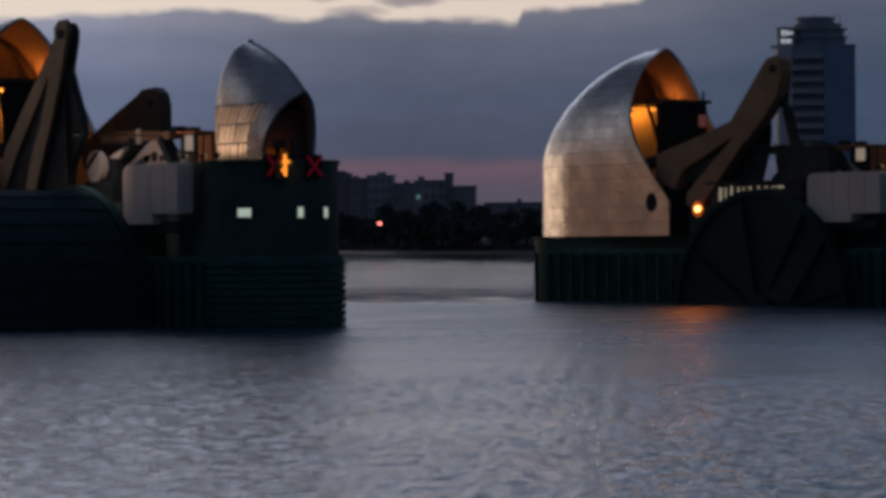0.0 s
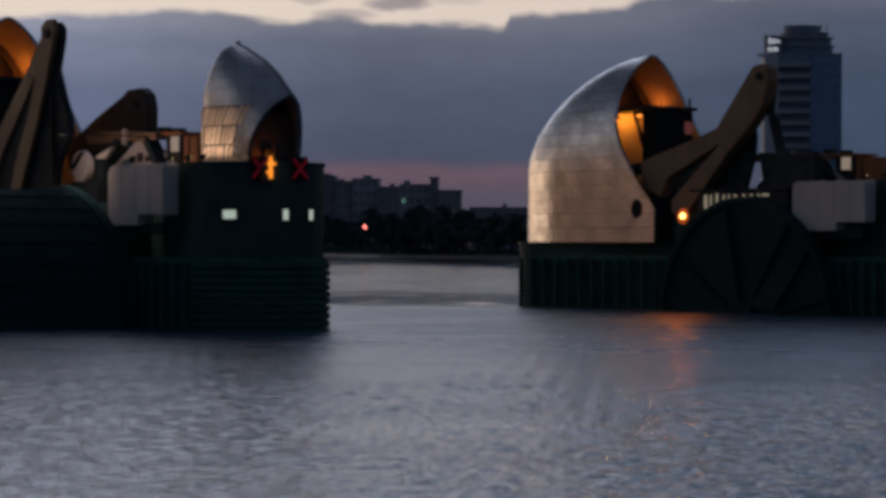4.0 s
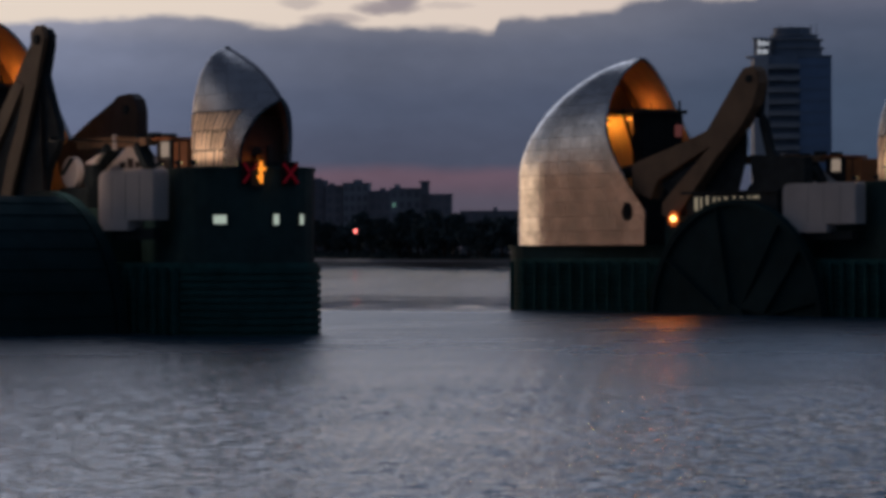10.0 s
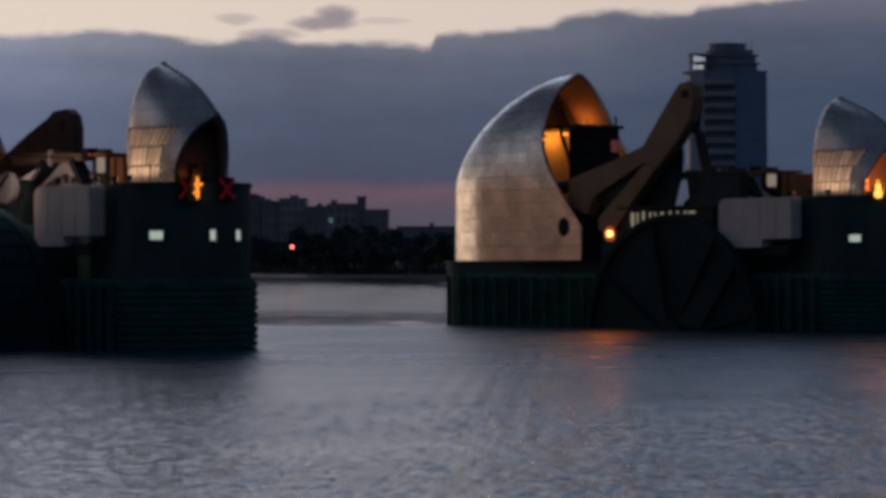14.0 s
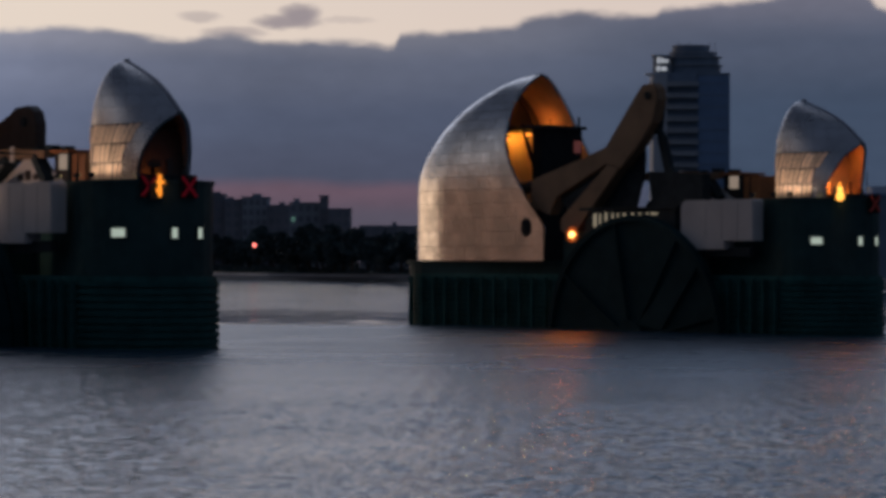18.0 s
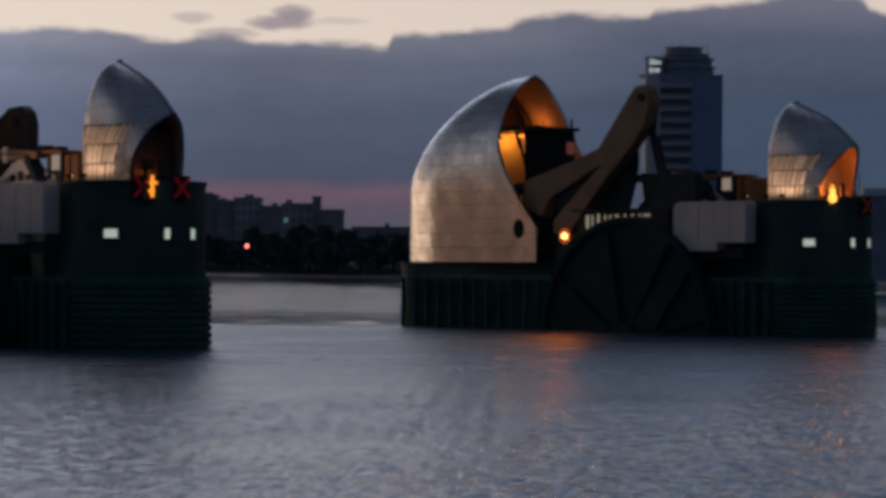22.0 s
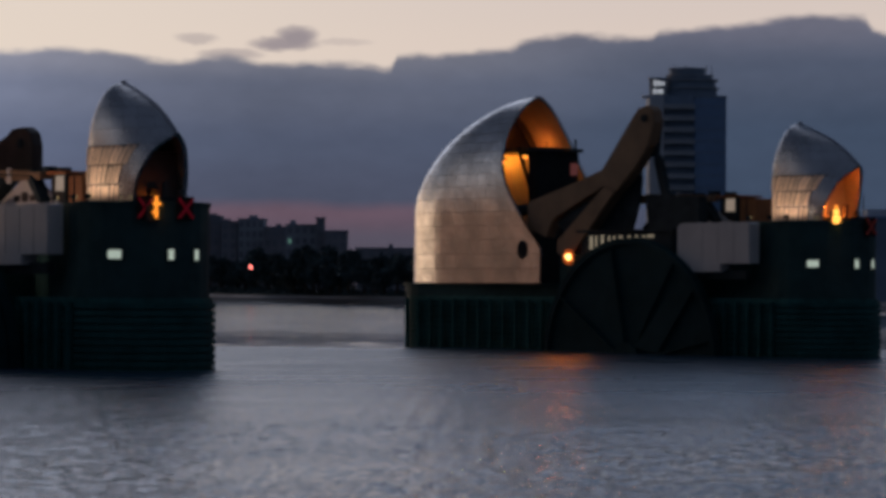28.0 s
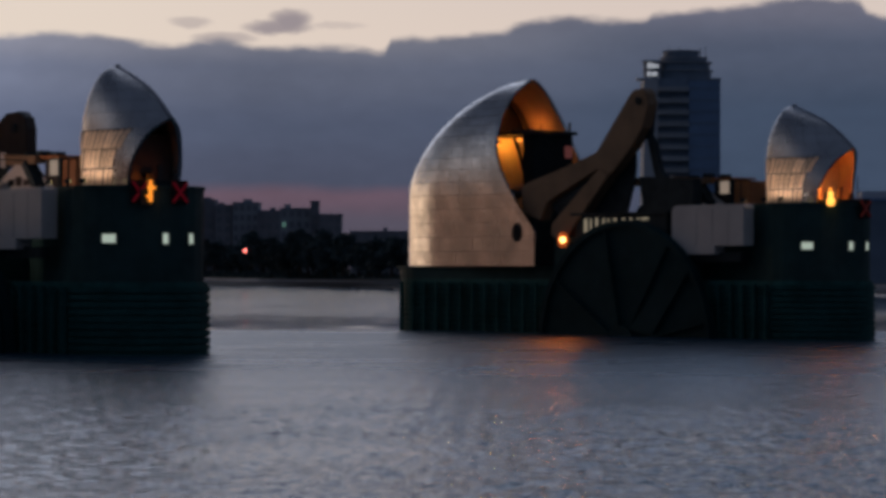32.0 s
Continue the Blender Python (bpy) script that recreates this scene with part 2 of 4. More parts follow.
# leaves lightened towards blue: distance haze is put into the colour
LEAF = material("hazy_leaves", (0.040, 0.068, 0.074), 0.8, 0.0, 0.45, 0.7, 0.08, 0.0, spread=0.25)
BARK = material("tree_bark", (0.045, 0.035, 0.028), 0.9, 0.0, 0.3, 2.0, 0.4, 0.4)
# far buildings: pale bluish tones that hold the haze in their colour
BRICK = material("hazy_brick", (0.25, 0.26, 0.30), 0.85, 0.0, 0.2, 0.5, 0.05, 0.1, spread=0.12)
RENDER_GREY = material("grey_cladding", (0.33, 0.37, 0.42), 0.7, 0.0, 0.15, 0.3, 0.04, 0.1, spread=0.1)
TOWERBLUE = material("blue_glass_facade", (0.18, 0.285, 0.46), 0.5, 0.0, 0.2, 0.15, 0.04, 0.0)
TOWERPALE = material("pale_tower_cladding", (0.52, 0.56, 0.62), 0.6, 0.0, 0.12, 0.2, 0.04, 0.05)
TOWERDARK = material("dark_tower_recess", (0.19, 0.255, 0.34), 0.5, 0.0, 0.3, 0.2, 0.04, 0.0)
WHITE_LIT = glow("lit_window_white", (0.80, 0.95, 0.82), 0.42)
SLIT_LIT = glow("lit_slit", (1.0, 0.86, 0.62), 0.20)
BULB = glow("sodium_bulb", (1.0, 0.50, 0.13), 4.5)
FLAME = glow("bright_sodium_lamp", (1.0, 0.42, 0.07), 2.0)
EMBER_HALO = glow("lamp_halo", (1.0, 0.17, 0.02), 0.38)
EMBER = glow("dull_sodium_lamp", (1.0, 0.30, 0.03), 1.2)
BULB_SOFT = glow("sodium_bulb_dim", (1.0, 0.33, 0.04), 2.2)
RED_TUBE = glow("red_signal_tube", (0.85, 0.02, 0.07), 0.045)
PINK_GLOW = glow("pink_glow", (1.0, 0.30, 0.28), 0.07)
PINK_TUBE = glow("pink_signal_tube", (0.9, 0.15, 0.15), 0.015)
RED_BEACON = glow("red_beacon", (1.0, 0.20, 0.17), 3.0)
TOWER_LIT = glow("tower_lit_glass", (0.85, 0.90, 1.0), 0.40)
GREEN_LIT = glow("greenish_lit_window", (0.35, 0.75, 0.62), 0.17)
CABIN_LIT = glow("dim_cabin_window", (1.0, 0.78, 0.62), 0.22)
YELLOW_LIT = glow("yellow_floodlight_glass", (1.0, 0.80, 0.36), 1.0)


def water_material():
    m = bpy.data.materials.new("river_water")
    m.use_nodes = True
    n, l = m.node_tree.nodes, m.node_tree.links
    b = n["Principled BSDF"]
    b.inputs["Base Color"].default_value = (0.016, 0.048, 0.084, 1)
    b.inputs["IOR"].default_value = 1.55
    b.inputs["Roughness"].default_value = 0.20
    geo = n.new("ShaderNodeNewGeometry")

    def waves(scale, detail, sx, sy):
        mp = n.new("ShaderNodeMapping")
        mp.inputs["Scale"].default_value = (sx, sy, 1)
        mp.inputs["Rotation"].default_value = (0, 0, 0.15)
        l.new(geo.outputs["Position"], mp.inputs[0])
        t = n.new("ShaderNodeTexNoise")
        t.inputs["Scale"].default_value, t.inputs["Detail"].default_value = scale, detail
        t.inputs["Roughness"].default_value = 0.6
        l.new(mp.outputs[0], t.inputs["Vector"])
        return t.outputs[0]

    # gusts: ruffled patches and slicks between them
    gust, ripple = waves(0.05, 4, 0.45, 1.0), waves(3.0, 4, 1.0, 0.55)
    mr = n.new("ShaderNodeMapRange")
    l.new(gust, mr.inputs[0])
    mr.inputs["From Min"].default_value, mr.inputs["From Max"].default_value = 0.38, 0.62
    mr.inputs["To Min"].default_value, mr.inputs["To Max"].default_value = 0.65, 1.0
    # past the sill line the tide runs smoother
    split, past, mul = n.new("ShaderNodeSeparateXYZ"), n.new("ShaderNodeMapRange"), n.new("ShaderNodeMath")
    l.new(geo.outputs["Position"], split.inputs[0])
    l.new(split.outputs[1], past.inputs[0])
    past.inputs["From Min"].default_value, past.inputs["From Max"].default_value = 270, 276
    past.inputs["To Min"].default_value, past.inputs["To Max"].default_value = 1.0, 0.16
    wet = n.new("ShaderNodeMapRange")
    l.new(split.outputs[1], wet.inputs[0])
    wet.inputs["From Min"].default_value, wet.inputs["From Max"].default_value = 271, 274
    wet.inputs["To Min"].default_value, wet.inputs["To Max"].default_value = 0.27, 0.05
    calm, patch = n.new("ShaderNodeMapRange"), n.new("ShaderNodeMapRange")
    l.new(split.outputs[1], calm.inputs[0])
    calm.inputs["From Min"].default_value, calm.inputs["From Max"].default_value = 330, 365
    calm.inputs["To Min"].default_value, calm.inputs["To Max"].default_value = 0.0, 0.07
    l.new(waves(0.09, 4, 0.6, 0.9), patch.inputs[0])
    patch.inputs["From Min"].default_value, patch.inputs["From Max"].default_value = 0.42, 0.62
    patch.inputs["To Min"].default_value, patch.inputs["To Max"].default_value = 0.0, 0.05
    # close to the near wall the surface is crisper
    near, gain = n.new("ShaderNodeMapRange"), n.new("ShaderNodeMath")
    l.new(split.outputs[1], near.inputs[0])
    near.inputs["From Min"].default_value, near.inputs["From Max"].default_value = 95, 175
    near.inputs["To Min"].default_value, near.inputs["To Max"].default_value = 0.32, 1.0
    gain.operation = "MULTIPLY"
    l.new(wet.outputs[0], gain.inputs[0])
    l.new(near.outputs[0], gain.inputs[1])
    sum1, sum2 = n.new("ShaderNodeMath"), n.new("ShaderNodeMath")
    l.new(gain.outputs[0], sum1.inputs[0])
    l.new(calm.outputs[0], sum1.inputs[1])
    l.new(sum1.outputs[0], sum2.inputs[0])
    l.new(patch.outputs[0], sum2.inputs[1])
    l.new(sum2.outputs[0], b.inputs["Roughness"])
    mul.operation = "MULTIPLY"
    l.new(mr.outputs[0], mul.inputs[0])
    l.new(past.outputs[0], mul.inputs[1])
    bp = n.new("ShaderNodeBump")
    bp.inputs["Distance"].default_value = 0.14
    l.new(mul.outputs[0], bp.inputs["Strength"])
    l.new(ripple, bp.inputs["Height"])
    l.new(bp.outputs[0], b.inputs["Normal"])
    return m


WATER = water_material()

# ---- building blocks ----
ORIGIN = {}


def thing(name, m, at, label, category, group=""):
    """An Empty at `at` in the frame m; its parts are given in the frame m as well."""
    ob = new(name)
    ob.empty_display_size = 0.5
    ob.matrix_world = m @ Matrix.Translation(at)
    ORIGIN[ob] = Vector(at)
    return tagged(ob, label, category, group)


def part(name, bm, mat, parent, label="", smooth=False):
    """Links a bmesh as one mesh under a thing or a part."""
    o = ORIGIN.get(parent, Vector())
    bmesh.ops.translate(bm, verts=bm.verts, vec=-o)
    me = bpy.data.meshes.new(name)
    bm.to_mesh(me)
    bm.free()
    me.materials.append(mat)
    if smooth:
        me.shade_smooth()
    ob = new(name, me)
    ob.parent = parent
    ORIGIN[ob] = o
    return tagged(ob, label)


def raw(name, verts, faces, mat, parent, smooth=False, kind=""):
    """The same from plain vertices and faces."""
    o = ORIGIN.get(parent, Vector())
    me = bpy.data.meshes.new(name)
    me.from_pydata([tuple(Vector(v) - o) for v in verts], [], faces)
    me.materials.append(mat)
    if smooth:
        me.shade_smooth()
    ob = new(name, me)
    ob.parent = parent
    ORIGIN[ob] = o
    return tagged(ob, kind=kind)


def single(name, bm, mat, m, label, category, group="", kind="", smooth=False):
    me = bpy.data.meshes.new(name)
    bm.to_mesh(me)
    bm.free()
    me.materials.append(mat)
    if smooth:
        me.shade_smooth()
    ob = new(name, me)
    ob.matrix_world = m
    return tagged(ob, label, category, group, kind)


def block(x0, x1, y0, y1, z0, z1, bevel=0.0, bm=None):
    bm2 = bmesh.new()
    bmesh.ops.create_cube(bm2, size=1)
    for v in bm2.verts:
        v.co = Vector(((x0 + x1) / 2 + v.co.x * (x1 - x0), (y0 + y1) / 2 + v.co.y * (y1 - y0), (z0 + z1) / 2 + v.co.z * (z1 - z0)))
    if bevel:
        bmesh.ops.bevel(bm2, geom=bm2.edges[:], offset=bevel, segments=2, affect="EDGES")
    if bm is None:
        return bm2
    me = bpy.data.meshes.new("tmp")
    bm2.to_mesh(me)
    bm2.free()
    bm.from_mesh(me)
    bpy.data.meshes.remove(me)
    return bm


def slab(outline, lo, hi, axis="z", bevel=0.0):
    """An outline extruded: along z from (x, y) points, along y from (x, z) points, or along x from (y, z) points."""
    bm = bmesh.new()
    if axis == "z":
        a, b = [(x, y, lo) for x, y in outline], [(x, y, hi) for x, y in outline]
    elif axis == "x":
        a, b = [(lo, y, z) for y, z in outline], [(hi, y, z) for y, z in outline]
    else:
        a, b = [(x, lo, z) for x, z in outline], [(x, hi, z) for x, z in outline]
    va, vb = [bm.verts.new(p) for p in a], [bm.verts.new(p) for p in b]
    n = len(va)
    bm.faces.new(va)
    bm.faces.new(vb[::-1])
    for i in range(n):
        bm.faces.new((va[i], vb[i], vb[(i + 1) % n], va[(i + 1) % n]))
    bmesh.ops.recalc_face_normals(bm, faces=bm.faces)
    if bevel:
        bmesh.ops.bevel(bm, geom=[e for e in bm.edges if e.calc_face_angle(0) > 0.6], offset=bevel, segments=2, affect="EDGES")
    return bm


def bar(a, b, r, sides=8, r2=None):
    """A round bar from a to b."""
    a, b = Vector(a), Vector(b)
    bm = bmesh.new()
    bmesh.ops.create_cone(bm, cap_ends=True, segments=sides, radius1=r, radius2=r if r2 is None else r2, depth=(b - a).length)
    q = (b - a).to_track_quat("Z", "Y").to_matrix().to_4x4()
    bmesh.ops.transform(bm, matrix=Matrix.Translation((a + b) / 2) @ q, verts=bm.verts)
    return bm


def beam(a, b, w, h, bevel=0.03):
    """A square bar from a to b, w wide across and h deep."""
    a, b = Vector(a), Vector(b)
    bm = block(-w / 2, w / 2, -h / 2, h / 2, -(b - a).length / 2, (b - a).length / 2, bevel)
    q = (b - a).to_track_quat("Z", "Y").to_matrix().to_4x4()
    bmesh.ops.transform(bm, matrix=Matrix.Translation((a + b) / 2) @ q, verts=bm.verts)
    return bm


def ball(c, r, seg=12):
    bm = bmesh.new()
    bmesh.ops.create_uvsphere(bm, u_segments=seg, v_segments=seg // 2 + 1, radius=r)
    bmesh.ops.translate(bm, verts=bm.verts, vec=c)
    return bm


def lerp_table(table, x):
    for (a, va), (b, vb) in zip(table, table[1:]):
        if x <= b:
            return va + (vb - va) * max(0, (x - a)) / (b - a)
    return table[-1][1]


def smooth_table(table):
    """A monotone-looking smooth curve through a short table (Catmull-Rom)."""
    xs, ys = [p[0] for p in table], [p[1] for p in table]

    def f(x):
        x = min(max(x, xs[0]), xs[-1])
        i = max(j for j in range(len(xs) - 1) if xs[j] <= x)
        h = xs[i + 1] - xs[i]
        t = (x - xs[i]) / h
        d = (ys[i + 1] - ys[i]) / h
        m0 = d if i == 0 else (ys[i + 1] - ys[i - 1]) / (xs[i + 1] - xs[i - 1])
        m1 = d if i == len(xs) - 2 else (ys[i + 2] - ys[i]) / (xs[i + 2] - xs[i])
        return ((2 * t**3 - 3 * t**2 + 1) * ys[i] + (t**3 - 2 * t**2 + t) * h * m0 + (3 * t**2 - 2 * t**3) * ys[i + 1] + (t**3 - t**2) * h * m1)

    return f

# ---- river and banks ----
def steps_between(*spans):
    """Grid lines: (from, to, spacing) spans laid end to end."""
    out = []
    for lo, hi, d in spans:
        out.append(np.arange(lo, hi - d * 0.5, d))
    out.append(np.array([spans[-1][1]]))
    return np.concatenate(out)


def river_mesh():
    """The river as one sheet: wind waves in the reach round the piers, flat far away."""
    gx = steps_between((-4500, -500, 1000), (-500, -76, 53), (-76, -44, 0.5), (-44, 44, 0.18), (44, 76, 0.5), (76, 500, 53), (500, 4500, 1000))
    gy = steps_between((-4500, -500, 1000), (-500, 56, 69.5), (56, 120, 0.21), (120, 200, 0.36), (200, 420, 0.7), (420, 1000, 58), (1000, 4500, 700))
    x, y = np.meshgrid(gx, gy)
    rng = np.random.default_rng(7)
    z = np.zeros_like(x)
    count = 72
    # the spacing of the grid over distance, which limits the shortest waves
    cell = np.interp(y, [110, 130, 190, 210], [0.22, 0.36, 0.36, 0.7])
    for i in range(count):
        length = 0.42 * (1.4 / 0.42) ** rng.random()
        k = 2 * math.pi / length
        a = WIND + rng.normal(0, 1.15)
        amp = SLOPE * math.sqrt(2.0 / count) / k
        keep = np.clip((length / cell - 2.2) / 1.5, 0, 1)
        z += amp * keep * np.sin(k * (x * math.cos(a) + y * math.sin(a)) + rng.random() * 6.283)
    # broken standing waves where the tide spills over the sill
    chop = np.zeros_like(x)
    for i in range(16):
        length = rng.uniform(3.0, 7.0)
        k, a = 2 * math.pi / length, WIND + rng.normal(0, 0.5)
        chop += 0.018 / k * math.sqrt(2.0 / 16) * np.sin(k * (x * math.cos(a) + y * math.sin(a)) + rng.random() * 6.283)
    over_sill = np.clip((y - 270) / 5, 0, 1) * np.clip((345 - y) / 22, 0, 1)
    patches = np.clip(0.55 + 0.9 * np.sin(y * 0.16 + 1.2 * np.sin(x * 0.07)) * np.sin(x * 0.10 + y * 0.05), 0, 1.3)
    # gusts, the smooth lee of the piers and the race where the tide spills over the sill
    gust = 1 + 0.16 * np.sin(x * 0.07 + 1.3 * np.sin(y * 0.045)) * np.sin(y * 0.09 + 0.8 * np.sin(x * 0.05))
    band = np.clip((345 - y) / 40, 0, 1)
    race = np.clip((y - 272) / 2, 0, 1) * (0.8 + band * (0.45 + 0.75 * np.sin(y * 0.23 + 0.9 * np.sin(x * 0.11)) * np.sin(x * 0.19 + y * 0.05)))
    lee = np.clip((y - 190) / 14, 0, 1) * np.clip((272 - y) / 4, 0, 1)
    edge = np.clip((125 - np.abs(x)) / 15, 0, 1) * np.clip((y - 57) / 6, 0, 1) * np.clip((415 - y) / 40, 0, 1)
    z *= edge * gust * (1 + RACE * race + LEE * lee)
    z += chop * over_sill * patches * edge
    rows_n, cols = x.shape
    me = bpy.data.meshes.new("water")
    me.vertices.add(x.size)
    me.vertices.foreach_set("co", np.stack((x, y, z), -1).ravel())
    i = (np.arange(rows_n - 1)[:, None] * cols + np.arange(cols - 1)[None, :]).ravel()
    quads = np.stack((i, i + 1, i + cols + 1, i + cols), -1).ravel()
    me.loops.add(quads.size)
    me.loops.foreach_set("vertex_index", quads)
    me.polygons.add(i.size)
    me.polygons.foreach_set("loop_start", np.arange(i.size) * 4)
    me.polygons.foreach_set("use_smooth", np.ones(i.size, dtype=bool))
    me.update(calc_edges=True)
    me.materials.append(WATER)
    return me


WIND, SLOPE, RACE, LEE = 1.45, 0.155, -0.88, 0.0
water = new("water", river_mesh())
tagged(water, "grey rippled river water at dusk", "water", kind="structure")

# the far bank: foreshore, river wall and land to the horizon, one sheet
SHORE = [(-1700, 4200), (-420, 2050), (-88, 965), (-9, 872), (52, 790), (120, 640), (260, 430), (900, 160), (4400, 60)]
sheet = bmesh.new()
rows = []
for dist, z in ((0, -0.3), (12, 0.3), (26, 1.5), (26.4, 2.3), (30, 2.6), (120, 4.5)):
    rows.append([sheet.verts.new((x + 0.95 * dist, y + 0.31 * dist, z)) for x, y in SHORE])
rows.append([sheet.verts.new((x, y, 5.5)) for x, y in ((-1500, 4450), (200, 4450), (1000, 4450), (1700, 4300), (2300, 4000), (3000, 3300), (3700, 2500), (4200, 1500), (4450, 400))])
for a, b in zip(rows, rows[1:]):
    for i in range(len(a) - 1):
        sheet.faces.new((a[i], a[i + 1], b[i + 1], b[i]))
bmesh.ops.recalc_face_normals(sheet, faces=sheet.faces)
ground = single("ground", sheet, EARTH, pose(0, 0, 0), "dark far river bank with muddy foreshore", "ground", kind="structure")
ground.data.materials.append(MUD)
ground.data.materials.append(QUAY)
for f in ground.data.polygons:
    f.material_index = 1 if f.center.z < 1.2 else 2 if f.center.z < 2.2 else 0
# the near river wall under and behind the camera
near = block(-400, 400, -300, 1.2, -3, 4.55, 0.1)
single("pavement", near, CONCRETE, pose(0, 0, 0), "plain concrete river wall walk", "pavement", kind="structure")

# ---- the barrier piers ----
# Each pier has its own frame: x along the pier towards the small hood, y across it away from the viewer, z up from the water.
TURN = math.degrees(math.atan2(-0.774, 0.633))
ACROSS = Vector((0.774, 0.633, 0)).normalized()
PIER_FAR = Vector((-0.4, 285.3, 0))
PIER_NEAR = PIER_FAR - 72 * ACROSS
FRAMES = (pose(*PIER_NEAR, 0, 0, TURN), pose(*PIER_FAR, 0, 0, TURN))

DECK_L, DECK_S = 6.5, 12.1


def stadium(x0, x1, r0, r1, steps=14):
    """The outline of a pier with round ends, tips at x0 and x1."""
    pts = []
    for i in range(steps + 1):
        a = math.pi / 2 + math.pi * i / steps
        pts.append((x0 + r0 + r0 * math.cos(a), r0 * math.sin(a)))
    for i in range(steps + 1):
        a = -math.pi / 2 + math.pi * i / steps
        pts.append((x1 - r1 + r1 * math.cos(a), r1 * math.sin(a)))
    return pts


# large hood: an elliptical back that leans into the ridge, over a height above its deck
L_H = 18.75
L_FRONT = smooth_table([(0, 23.1), (3.3, 23.1), (3.8, 22.7), (6, 20.6), (8.8, 18.3), (11.7, 16.6), (14.5, 15.85), (16.6, 15.75), (18.75, 16.05)])
# small hood: a beaked shell, its tip at S_TIP over the deck
S_H, S_TIP = 8.9, 4.9
S_RIDGE = smooth_table([(4.9, 58.95), (5.74, 58.0), (6.61, 56.85), (7.36, 55.6), (8.07, 54.0), (8.57, 52.7), (8.9, 51.75)])
S_LIP = smooth_table([(0, 56.6), (0.9, 56.7), (2.1, 57.05), (3.5, 57.75), (4.2, 58.3), (4.9, 58.95)])
S_MOUTH = smooth_table([(0, 2.25), (0.9, 2.25), (2.1, 2.08), (3.5, 1.53), (4.2, 0.98), (4.65, 0.38), (4.9, 0.0)])


def rise(z, start, top):
    """How far a height lies between the start of a curve and its top, 0 to 1."""
    return min(1.0, max(0.0, (z - start) / (top - start)))


def plan_large(z):
    """Half the plan of the large hood at a height: a quarter ellipse at the back, then a straight flank to the mouth."""
    b = 16.0 - 17.1 * (1 - rise(z, 7.0, L_H) ** 1.67) ** 0.6
    f = max(L_FRONT(z), b + 0.15)
    w = 0.02 + 5.98 * (1 - rise(z, 5.0, L_H) ** 2.8) ** 0.75
    a = 9.0 * w / 6.0
    pts = []
    for i in range(17):
        q = math.pi / 2 * i / 16
        pts.append((b + a - a * math.cos(q), w * math.sin(q)))
    pts = [p for p in pts if p[0] < f - 0.05]
    pts.append((f, w if b + a < f else w * math.sqrt(max(0.0, 1 - ((b + a - f) / a) ** 2))))
    return pts


def plan_small(z):
    """Half the plan of the small hood: a rounded back, flanks that draw in to the lip of the mouth or, above the tip, to the ridge."""
    t = rise(z, 3.6, S_H)
    b = 49.5 + 2.2 * (1 - math.sqrt(1 - t ** 1.8))
    w = 0.02 + 2.58 * math.sqrt(1 - rise(z, 3.0, S_H) ** 2)
    f, end = (S_LIP(z), S_MOUTH(z)) if z < S_TIP else (S_RIDGE(z), 0.0)
    f = max(f, b + 0.06)
    a = min(0.77 * w, (f - b) * 0.45)
    end = min(end, w)
    pts = []
    for i in range(15):
        q = math.pi / 2 * i / 14
        pts.append((b + a - a * math.cos(q), w * math.sin(q)))
    for i in range(1, 19):
        q = i / 18
        pts.append((b + a + (f - b - a) * q, end + (w - end) * (1 - q ** 2.1)))
    return pts


def half_at(plan, x, z):
    """The half width of a hood at x and a height."""
    return float(np.interp(x, *zip(*plan(z))))


def hood_point(plan, s, z, side, out=0.0):
    """A point of a hood at the part s of its plan's length, at height z, pushed outwards."""
    pts = plan(z)
    seg = [math.dist(p, q) for p, q in zip(pts, pts[1:])]
    goal = s * sum(seg)
    for (p, q), d in zip(zip(pts, pts[1:]), seg):
        if goal <= d + 1e-9 or (q is pts[-1]):
            t = min(1, goal / max(d, 1e-9))
            x, y = p[0] + (q[0] - p[0]) * t, p[1] + (q[1] - p[1]) * t
            nx, ny = -(q[1] - p[1]) / max(d, 1e-9), (q[0] - p[0]) / max(d, 1e-9)
            break
        goal -= d
    return Vector((x + nx * out, side * (y + ny * out), z + out * 0.25))


